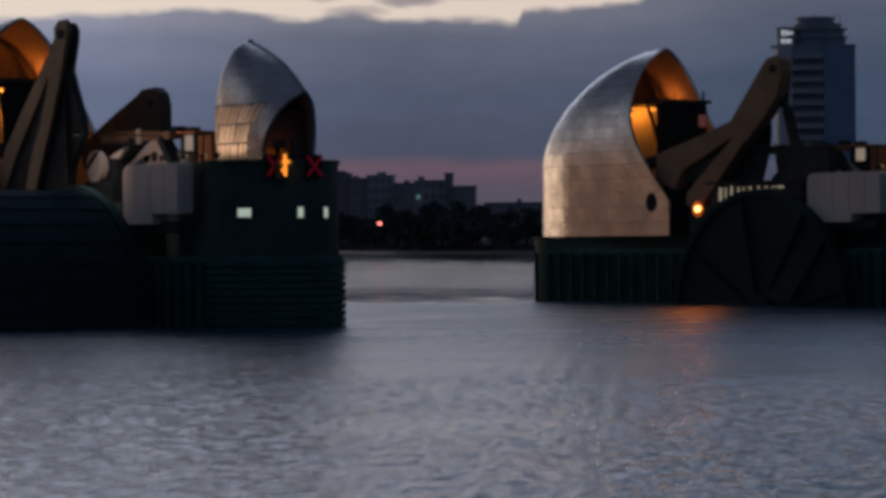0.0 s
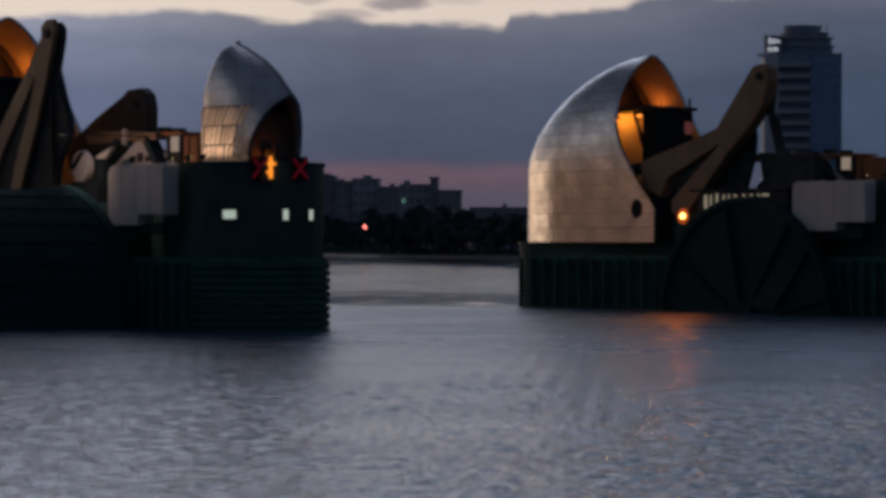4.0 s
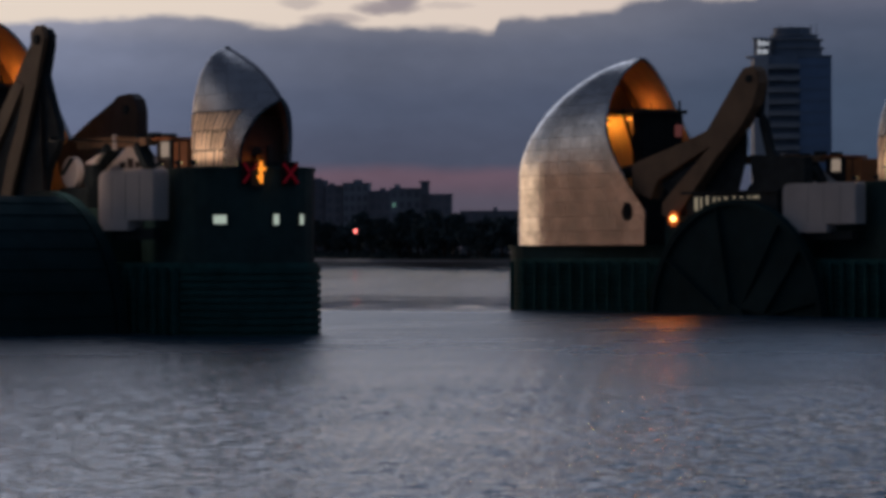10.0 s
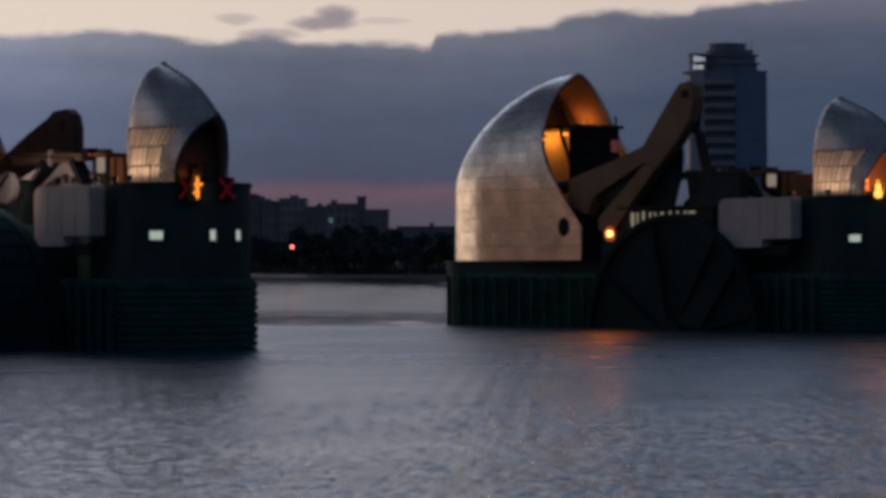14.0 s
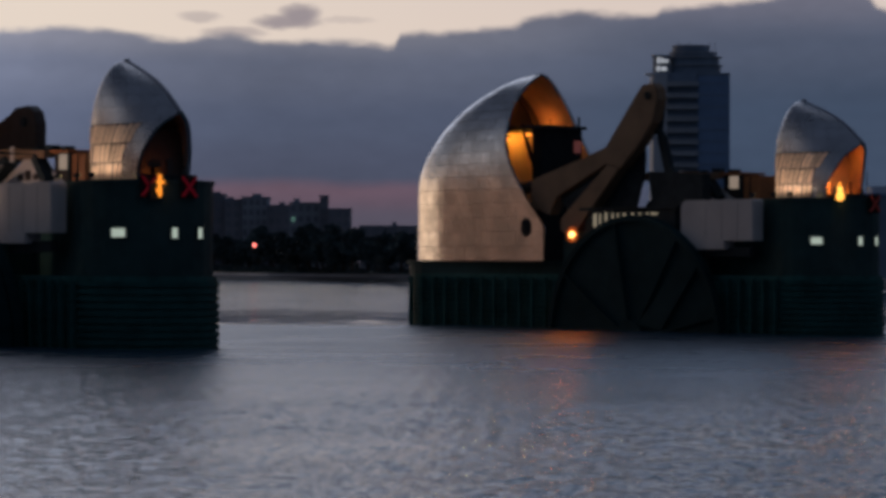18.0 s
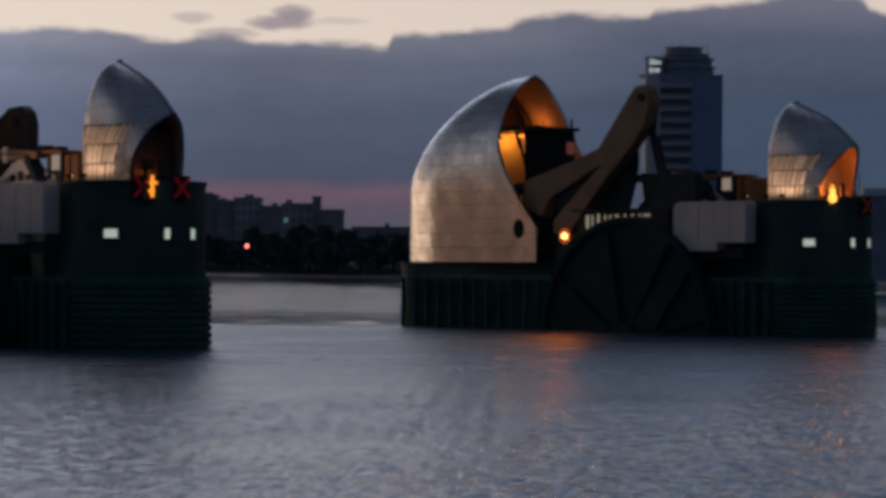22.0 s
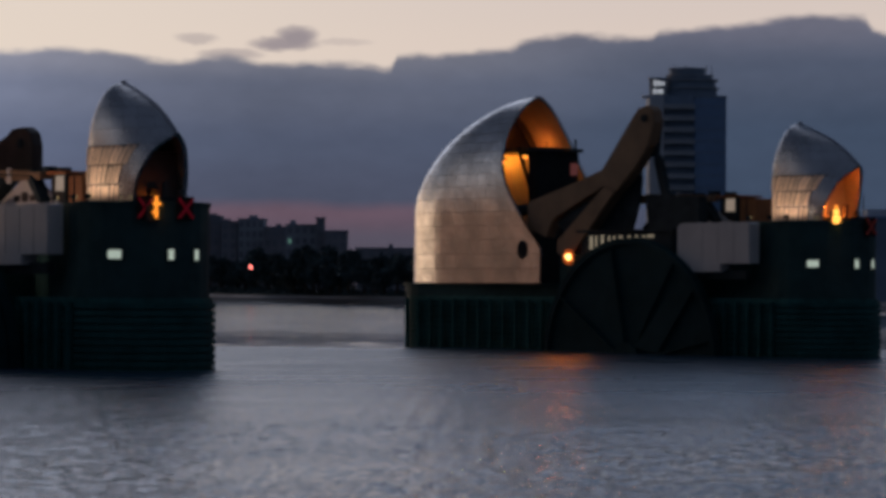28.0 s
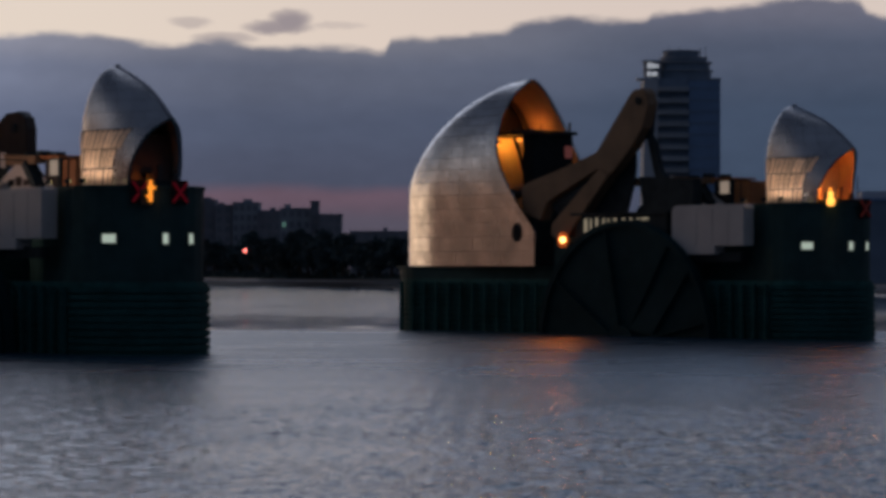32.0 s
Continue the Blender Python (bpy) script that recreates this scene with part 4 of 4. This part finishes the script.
for k, m in enumerate(FRAMES):
    build_pier(m)
    hood(m, plan_large, L_H, DECK_L, 0.92, 1.7, (11, 0, DECK_L), "large stainless steel hood, curved, glowing orange inside")
    hood(m, plan_small, S_H, DECK_S, 0.72, 0.55, (53, 0, DECK_S), "small stainless steel hood with a dark arched mouth", True)
    machine_house(m, 43.6 if k == 0 else 42.3)
    hood_machine(m, 170 if k == 0 else 75)
    if k:
        gallery(m)
    floodlights(m, k)
    small_hood_inside(m, 60 if k == 0 else 230, k == 1)
    for u, y in ((58.75, -2.65), (59.3, 0.4)) if k == 0 else ((59.3, 0.95),):
        signal(m, u, y, RED_TUBE if k == 0 else PINK_TUBE, "cross-shaped signal of dim red tubes on a dark board")
    hatch = thing("oval_hatch", m, (20.4, -6.1, 10.2), "dark oval hatch in the hood's side", "hatch", "oval hatches")
    part("rim", slab([(20.6 + 0.78 * math.cos(a * math.pi / 10), 9.75 + 0.92 * math.sin(a * math.pi / 10)) for a in range(20)], -6.10, -6.0, "y", 0.02), DARKSTEEL, hatch)
    part("opening", slab([(20.6 + 0.70 * math.cos(a * math.pi / 10), 9.75 + 0.84 * math.sin(a * math.pi / 10)) for a in range(20)], -6.13, -6.05, "y"), HOLE, hatch, "black hatch opening")
    gate_disc(m, -7.2, "dark round steel end of a rising gate")

# rocker arms: the near pier's gate is raised, the other one lies on the river bed
rocker(FRAMES[0], "rocker_arm", (
    ("head", [(28.90, 19.8), (31.40, 22.4), (31.30, 23.2), (32.10, 23.7), (33.30, 23.7), (33.70, 22.7), (32.75, 20.4), (32.30, 19.0), (30.30, 19.15)], 0, 0, None),
    ("back_leg", [(28.90, 19.8), (30.30, 19.15), (27.40, 16.0), (25.10, 13.5), (22.80, 10.2), (20.50, 10.2), (23.20, 14.15), (26.00, 17.0)], 0, 0, None),
    ("front_leg", [(30.30, 19.15), (32.30, 19.0), (30.70, 15.5), (28.60, 11.4), (28.10, 10.2), (26.20, 10.2), (27.60, 13.6), (29.05, 15.9)], 0, 0, None),
    ("web", [(30.20, 18.8), (28.95, 15.9), (27.50, 13.6), (26.00, 10.5), (23.10, 10.5), (25.20, 13.5), (27.50, 16.0)], 0.25, 0.1, DARKSTEEL),
), -5.3, -4.9, OCHRE, (26, -4.6, 10.2), "tall ochre rocker arm raised beside the hood", (32.5, 22.6))
link = thing("gate_link", FRAMES[0], (33, -3, 9.3), "dark steel link plate behind the raised arm", "machine")
part("plate", slab([(31.4, 23.3), (33.1, 23.5), (33.7, 22.9), (33.6, 21.9), (32.9, 19.8), (33.8, 17.9), (34.8, 16.1), (35.0, 14.6), (34.0, 13.3), (33.2, 12.4), (32.3, 9.3), (26.0, 9.3), (29.0, 16.0)], -4.8, -4.2, "y", 0.08), DARKSTEEL, link)
part("stiffener", beam((32.5, -4.88, 17.8), (33.0, -4.88, 10.0), 0.42, 0.12), RUST, link)
rocker(FRAMES[0], "rocker_arm", (
    ("head", [(27.4, 18.2), (28.3, 18.7), (30.3, 18.8), (31.2, 18.3), (31.6, 17.3), (31.6, 14.3), (25.9, 14.3), (23.6, 16.8)], 0, 0, None),
    ("leg", [(23.6, 16.8), (25.9, 14.3), (24.4, 12.5), (18.6, 12.5), (18.2, 14.5)], 0, 0, None),
), 4.3, 5.3, RUST, (25, 4.6, 12.0), "dark brown rocker arm lowered on the far flank", (29.8, 17.5))
rocker(FRAMES[1], "rocker_arm", (
    ("head", [(35.4, 22.2), (36.1, 22.9), (37.4, 23.1), (38.0, 22.6), (38.2, 21.5), (37.5, 19.4), (36.0, 17.6), (33.2, 15.2), (31.4, 15.7), (28.2, 16.4), (31.1, 17.3)], 0, 0, None),
    ("upper_leg", [(28.2, 16.4), (31.4, 15.7), (24.2, 12.7), (23.2, 10.9), (20.4, 11.8), (20.4, 14.4)], 0, 0, None),
    ("lower_leg", [(31.4, 15.7), (33.0, 15.2), (27.2, 9.5), (26.2, 8.9), (24.7, 9.4), (24.8, 10.6)], 0, 0, None),
    ("web", [(30.6, 15.4), (25.4, 11.2), (24.2, 12.4)], 0.5, 0.1, DARKSTEEL),
), -5.3, -4.0, OCHRE, (29, -4.6, 9.0), "ochre rocker arm leaning out beside the hood", (37.0, 21.9))
link = thing("gate_link", FRAMES[1], (38, -3, 9.3), "dark steel link behind the leaning arm", "machine")
part("upper_link", slab([(36.4, 22.6), (37.2, 22.6), (37.82, 21.4), (37.45, 18.8), (36.5, 18.3), (36.1, 20.0)], -4.3, -3.7, "y", 0.06), DARKSTEEL, link)
part("strut", slab([(37.3, 18.9), (38.06, 18.0), (38.83, 15.4), (39.6, 14.6), (38.2, 14.6), (37.9, 15.3), (37.1, 18.0)], -4.3, -3.7, "y", 0.06), DARKSTEEL, link)
part("top_beam", slab([(36.0, 14.9), (43.4, 14.5), (43.4, 11.9), (36.5, 11.9)], -4.4, -3.4, "y", 0.08), DARKSTEEL, link)
part("web_plate", slab([(35.0, 17.2), (32.3, 15.6), (28.2, 11.6), (33.9, 11.6), (34.9, 14.5), (35.1, 16.2)], -3.9, -3.6, "y", 0.05), DARKSTEEL, link)
part("foot", block(36.6, 42.4, -4.6, -3.4, 9.3, 11.95, 0.1), DARKSTEEL, link)

# the raised gate between the near pier and the river wall
gate = thing("rising_gate", FRAMES[0], (42, -38, 0), "dark steel gate raised out of the river", "gate")
part("leaf", slab(arc(36.6, -0.9, 11.6, -60, 74, 24), -67, -7.3, "y", 0.1), GATESTEEL, gate, "curved plate face of the gate")
for i in range(14):
    a = radians(-52 + i * 9)
    part("plate_seam", block(36.6 + 11.6 * math.cos(a) - 0.1, 36.6 + 11.6 * math.cos(a) + 0.06, -67, -7.4, -0.9 + 11.6 * math.sin(a) - 0.06, -0.9 + 11.6 * math.sin(a) + 0.06), GATESTEEL, gate)

# the bright lamp at the foot of the far pier's arm
pl = thing("pier_lamp", FRAMES[1], (27.6, -6.3, 8.7), "round sodium lamp glowing on a short bracket", "lamp")
part("bracket", beam((27.6, -5.0, 8.55), (27.6, -6.3, 8.7), 0.14, 0.14), DARKSTEEL, pl)
part("globe", ball((27.6, -6.35, 9.0), 0.30, 14), BULB, pl, "glowing orange globe", smooth=True)
# glowing disc behind the globe, painted in for the lamp's orange halo
part("halo_disc", bar((27.25, -6.05, 9.0), (27.25, -5.95, 9.0), 0.72, 24), EMBER_HALO, pl, "dull orange glowing disc in place of the lamp's halo")
part("collar", bar((27.6, -6.35, 8.6), (27.6, -6.35, 8.72), 0.2, 12), DARKSTEEL, pl)
lamp("pier_lamp_light", "SPOT", FRAMES[1] @ look((27.6, -6.95, 9.0), (27.6, -14.0, 3.0)), 600, SODIUM, 0.6, 130)

# a pale curved duct and a brown column between the raised arm and the plant box
for m in FRAMES[:1]:
    duct = thing("curved_duct", m, (34.4, -3.0, 9.3), "pale rounded steel sleeve beside a dark column", "duct", "curved ducts")
    part("duct", slab([(34.2 + 1.35 * math.cos(i * math.pi / 9), 12.2 + 1.25 * math.sin(i * math.pi / 9)) for i in range(18)], -3.4, -2.8, "y", 0.08), PAINTED, duct, "pale rounded sleeve")
    part("brace", beam((33.2, -3.46, 12.0), (34.9, -3.46, 13.3), 0.5, 0.12), DARKSTEEL, duct)
    part("fin", slab([(36.0, 12.8), (37.7, 12.75), (38.8, 13.6), (37.2, 13.2)], -3.2, -2.8, "y", 0.03), PAINTED, duct, "pale triangular fin")
    part("column", block(36.0, 37.2, -3.1, -2.5, 9.3, 12.6, 0.06), DARKSTEEL, duct)
    part("foot", block(33.0, 37.4, -3.6, -2.4, 9.2, 11.0, 0.05), DARKSTEEL, duct)

# a fill lamp, added on an outrigger of the near pier's walkway
yl = thing("yard_lamp", FRAMES[0], (40.4, -1.0, 14.9), "hooded fill lamp added on a short steel outrigger", "lamp")
part("outrigger", beam((40.4, -0.6, 14.4), (40.4, -8.2, 14.5), 0.10, 0.10), DARKSTEEL, yl)
part("hood", block(40.1, 40.7, -8.7, -8.1, 14.36, 14.62, 0.05), DARKSTEEL, yl)
part("lens", block(40.2, 40.6, -8.6, -8.2, 14.35, 14.37), CABIN_LIT, yl, "warm lamp lens")
# brightens the plant box, gable screen and duct
lamp("fill_light", "SPOT", FRAMES[0] @ look((40.4, -8.4, 14.3), (40.4, -3.0, 12.0)), 850, (1.0, 0.66, 0.50), 0.2, 128)

# ---- the far bank ----
def shore_at(d, off=0.0):
    """A place on the far land at the distance d ahead, off metres to the right of the line of sight."""
    return Vector((off, d, 0))


def flats(x0, x1, y, depth, base, top, mat, label, floors, bays, lit=(), stack=None):
    """A far block of flats: walls, a roof slab, window bays by storey, and a roof hut."""
    q = 1.19
    x0, x1, y, base, top = x0 * q, x1 * q, y * q, 4.0, (top - 6.2) * q + 6.2
    stack = stack and (stack[0] * q, stack[1] * q, stack[2])
    b = thing("flats_building", pose(0, 0, 0), ((x0 + x1) / 2, y, base), label, "building", "flats on the far bank")
    part("wall", block(x0, x1, y, y + depth, base, top, 0.1), mat, b)
    part("roof", block(x0 - 0.4, x1 + 0.4, y - 0.4, y + depth + 0.4, top, top + 0.5, 0.05), TOWERDARK, b)
    if stack:
        a0, a1, h = stack
        part("roof_hut", block(a0, a1, y + 2, y + 7, top + 0.5, top + h, 0.05), mat, b)
    fh, bw = (top - base) / floors, (x1 - x0) / bays
    for f in range(floors):
        for i in range(bays):
            cx, cz = x0 + (i + 0.5) * bw, base + (f + 0.55) * fh
            w = part("window", block(cx - bw * 0.3, cx + bw * 0.3, y - 0.12, y + 0.1, cz - fh * 0.28, cz + fh * 0.28), TOWERPALE if (f, i) in lit else GLASS, b)
            if (f, i) in lit:
                part("pane", block(cx - bw * 0.22, cx + bw * 0.22, y - 0.16, y - 0.11, cz - fh * 0.22, cz + fh * 0.22), GREEN_LIT, w)
    return b


flats(-38.9, -31.4, 905, 16, 5, 24.0, BRICK, "brown brick slab of flats on the far bank", 6, 3)
flats(-41.7, -39.0, 908, 8, 5, 28.4, BRICK, "narrow brick stair tower of the flats", 7, 1)
flats(-52.2, -42.0, 915, 16, 5, 26.2, RENDER_GREY, "grey clad flats with one greenish lit window", 6, 4, {(4, 0)}, (-51.0, -49.0, 2.0))
flats(-61.0, -53.0, 935, 18, 5, 25.8, BRICK, "low brown block of flats among trees", 6, 3, (), (-57.0, -55.2, 1.6))
flats(-70.5, -61.5, 945, 18, 5, 28.8, RENDER_GREY, "grey block of flats with a roof hut", 7, 4, (), (-67.0, -64.0, 1.8))
flats(-77.0, -71.2, 950, 18, 5, 28.0, BRICK, "brick block of flats by the river", 7, 2, (), (-76, -74, 1.4))
flats(-86.0, -77.6, 955, 18, 5, 30.0, BRICK, "broad brick block of flats by the river", 7, 3, (), (-82, -79, 1.4))
flats(-27.5, 2.0, 880, 14, 5, 18.0, BRICK, "long low brick terrace on the far bank", 4, 9, (), (-17.0, -15.6, 1.8))


def leafy(seed, height, spread, leaves=620):
    """A tree: a tapered trunk, limbs and a crown of many small leaf clumps."""
    rng = random.Random(seed)
    t = new("tree")
    ORIGIN[t] = Vector()
    tagged(t, "dark leafy riverside tree seen against the dusk", "tree", "trees on the far bank")
    part("trunk", bar((0, 0, 0), (0.2, 0, height * 0.5), 0.35, 8, 0.18), BARK, t)
    for i in range(5):
        a, z = i * 1.3 + rng.random(), height * (0.28 + 0.06 * i)
        part("limb", bar((0.1, 0, z), (spread * 0.6 * math.cos(a), spread * 0.6 * math.sin(a), z + height * 0.25), 0.14, 6, 0.05), BARK, t)
    lobes = [(rng.uniform(-0.55, 0.55) * spread, rng.uniform(-0.5, 0.5) * spread, height * rng.uniform(0.35, 0.85), spread * rng.uniform(0.3, 0.55)) for _ in range(9)]
    v, f = [], []
    for _ in range(leaves):
        lx, ly, lz, lr = rng.choice(lobes)
        d = Vector((rng.gauss(0, 1), rng.gauss(0, 1), rng.gauss(0, 1))).normalized() * lr * rng.uniform(0.55, 1.1)
        c = Vector((lx, ly, lz)) + d
        c.z = max(c.z, height * 0.12)
        e1 = Vector((rng.gauss(0, 1), rng.gauss(0, 1), rng.gauss(0, 1))).normalized() * rng.uniform(0.35, 0.8)
        e2 = e1.cross(Vector((rng.gauss(0, 1), rng.gauss(0, 1), rng.gauss(0, 1)))).normalized() * rng.uniform(0.25, 0.6)
        k = len(v)
        v += [c - e1, c + e2, c + e1, c - e2]
        f.append((k, k + 1, k + 2, k + 3))
    raw("crown", v, f, LEAF, t)
    return t


KINDS = [leafy(11, 12, 5.0), leafy(12, 10, 4.6), leafy(13, 8, 5.2), leafy(14, 14, 4.4)]
rng = random.Random(21)
n = 0
# behind the wall of the far bank, in three ragged rows from its distant end to the near one
for row in range(3):
    for i in range(24):
        r = -0.098 + 0.100 * (i + rng.uniform(-0.3, 0.3)) / 23
        d = 212.0 / (r + 0.3045) * (1.15 + 0.03 * row) + rng.uniform(-5, 5)
        size = rng.uniform(0.9, 1.25) * (0.95 + 0.12 * row) * (1.1 if r < -0.03 else 0.92)
        m = pose(r * d, d, 3.6, 0, 0, rng.uniform(0, 360))
        src = KINDS[n % 4]
        if n < 4:
            src.matrix_world = m @ Matrix.Scale(size, 4)
        else:
            c = copy_thing(src, m)
            c.scale = (size, size, size)
        n += 1

# the residential tower
TX0, TX1, TY, TTOP = 86.0, 120.4, 1150.0, 87.5
tw = thing("tower_block", pose(0, 0, 0), (103, TY, 5), "tall blue-grey residential tower with balconies and a lit crown", "tower")
part("core", block(94.2, 118.0, TY + 2, TY + 24, 5, TTOP - 0.3, 0.2), TOWERDARK, tw)
part("glass_wing", block(107.0, 120.4, TY, TY + 20, 5, 86.2, 0.2), TOWERBLUE, tw, "flat blue glazed wing")
part("wing_parapet", block(106.8, 120.6, TY - 0.2, TY + 20.2, 86.2, 87.2, 0.1), TOWERDARK, tw)
part("pale_wing", block(88.0, 94.0, TY, TY + 20, 5, 86.4, 0.2), TOWERPALE, tw, "pale clad wing")


def bowed(x0, x1, y, bow, lo, hi):
    """A slab with a bowed front edge."""
    c, r = (x0 + x1) / 2, (x1 - x0) / 2
    front = [(c - r * math.cos(math.pi * i / 12), y - bow * math.sin(math.pi * i / 12)) for i in range(13)]
    return slab([(x0, y + 3.0)] + front + [(x1, y + 3.0)], lo, hi)


for i in range(16):
    z = 8 + i * 4.9
    b = part("balcony", bowed(93.9, 107.1, TY, 2.4, z, z + 0.5), TOWERPALE, tw)
    part("balustrade", bowed(93.7, 107.3, TY, 2.6, z + 0.5, z + 1.9), RENDER_GREY, b, "pale glazed balustrade")
    part("window_band", block(108.0, 119.6, TY - 0.08, TY + 0.1, z + 1.4, z + 3.4), TOWERBLUE, tw)
    part("sill", block(107.6, 120.0, TY - 0.14, TY + 0.1, z + 1.0, z + 1.3), TOWERDARK, tw)
# the crown steps back in rounded tiers with projecting ledges
for x0, x1, z0, z1, over in ((94.6, 117.6, 87.2, 90.6, 0.9), (95.2, 117.0, 91.1, 94.1, 1.1), (96.0, 115.6, 94.6, 96.0, 0.5), (97.0, 112.6, 96.4, 98.9, 0.3)):
    part("crown_floor", slab(stadium(x0, x1, 7, 7), z0, z1), TOWERDARK, tw).location.y += TY + 11
    part("crown_ledge", slab(stadium(x0 - over, x1 + over, 7 + over, 7 + over), z1, z1 + 0.5), RENDER_GREY, tw).location.y += TY + 11
part("terrace_slab", slab(stadium(85.2, 97.0, 5, 3), 86.4, 87.3), TOWERPALE, tw).location.y += TY + 6
part("terrace_room", slab(stadium(88.2, 96.0, 4, 2), 87.3, 94.4), RENDER_GREY, tw).location.y += TY + 6
part("terrace_roof", slab(stadium(87.6, 96.2, 4.4, 2), 94.4, 94.9), TOWERDARK, tw).location.y += TY + 6
for x0, x1, z0, z1 in ((89.5, 90.9, 88.0, 90.0), (91.3, 93.8, 88.1, 89.8), (89.7, 90.9, 91.2, 93.8), (91.3, 92.8, 91.4, 93.4), (93.1, 94.4, 91.6, 93.0)):
    w = part("crown_window", block(x0 - 0.15, x1 + 0.15, TY + 1.4, TY + 2.2, z0 - 0.15, z1 + 0.15), TOWERDARK, tw)
    part("pane", block(x0, x1, TY + 1.3, TY + 1.39, z0, z1), TOWER_LIT, w, "lit crown glazing")
for x in (99.5, 104.0, 113.0, 115.0):
    part("mast", bar((x, TY + 10, 96.5), (x, TY + 10, 101.0), 0.12), DARKSTEEL, tw)
part("beacon", ball((104.0, TY + 9, 99.4), 0.3, 10), PINK_GLOW, tw, "red aircraft warning light")

# a riverside light and a shed on the far bank
ml = thing("mast_light", pose(0, 0, 0), (-62.7, 897, 4.5), "red riverside navigation light on a pole", "lamp")
part("pole", bar((-62.7, 897, 3.5), (-62.7, 897, 11.6), 0.14), DARKSTEEL, ml)
part("lantern", ball((-62.7, 896.6, 12.0), 0.62, 12), RED_BEACON, ml, "glowing red lantern", smooth=True)
shed = thing("riverside_shed", pose(0, 0, 0), (104, 620, 4.5), "long dark riverside shed with a flat roof", "building")
part("shed_body", block(94.5, 150, 618, 650, 3, 21.8, 0.1), TOWERDARK, shed)
part("roof", block(94.0, 150.5, 617.5, 650.5, 21.8, 22.5, 0.05), TOWERBLUE, shed)
part("roof_unit", block(97.5, 104, 622, 630, 22.5, 24.2, 0.05), TOWERPALE, shed)
part("mast", bar((97.0, 625, 22.5), (97.0, 625, 27.5), 0.12), DARKSTEEL, shed)

# scrub along the top of the far quay, too dense to count
rng = random.Random(31)
verts, faces = [], []
line = [Vector((x + 33, y + 11, 0)) for x, y in ((-200, 1330), (-88, 965), (-9, 872), (52, 790), (120, 640))]
for p, q in zip(line, line[1:]):
    for i in range(int((q - p).length * 9)):
        c = p.lerp(q, rng.random()) + Vector((rng.uniform(-3, 3), rng.uniform(-3, 3), 0))
        top = 4.6 + 1.8 * noise.noise(c * 0.06) + 0.8 * noise.noise(c * 0.25)
        c.z = rng.uniform(2.3, max(3.0, top))
        a = Vector((rng.uniform(-1, 1), rng.uniform(-1, 1), rng.uniform(-0.6, 0.6))).normalized() * rng.uniform(0.4, 0.9)
        b = Vector((rng.uniform(-0.4, 0.4), rng.uniform(-0.4, 0.4), 1)).normalized() * rng.uniform(0.35, 0.8)
        k = len(verts)
        verts += [tuple(c - a - b * 0.5), tuple(c + a * 0.9 - b), tuple(c + a + b * 0.6), tuple(c - a * 0.7 + b)]
        faces.append((k, k + 1, k + 2, k + 3))
me = bpy.data.meshes.new("bank_scrub")
me.from_pydata(verts, [], faces)
me.materials.append(LEAF)
tagged(new("bank_scrub", me), "dense dark scrub along the far river bank", "bushes", kind="stuff")
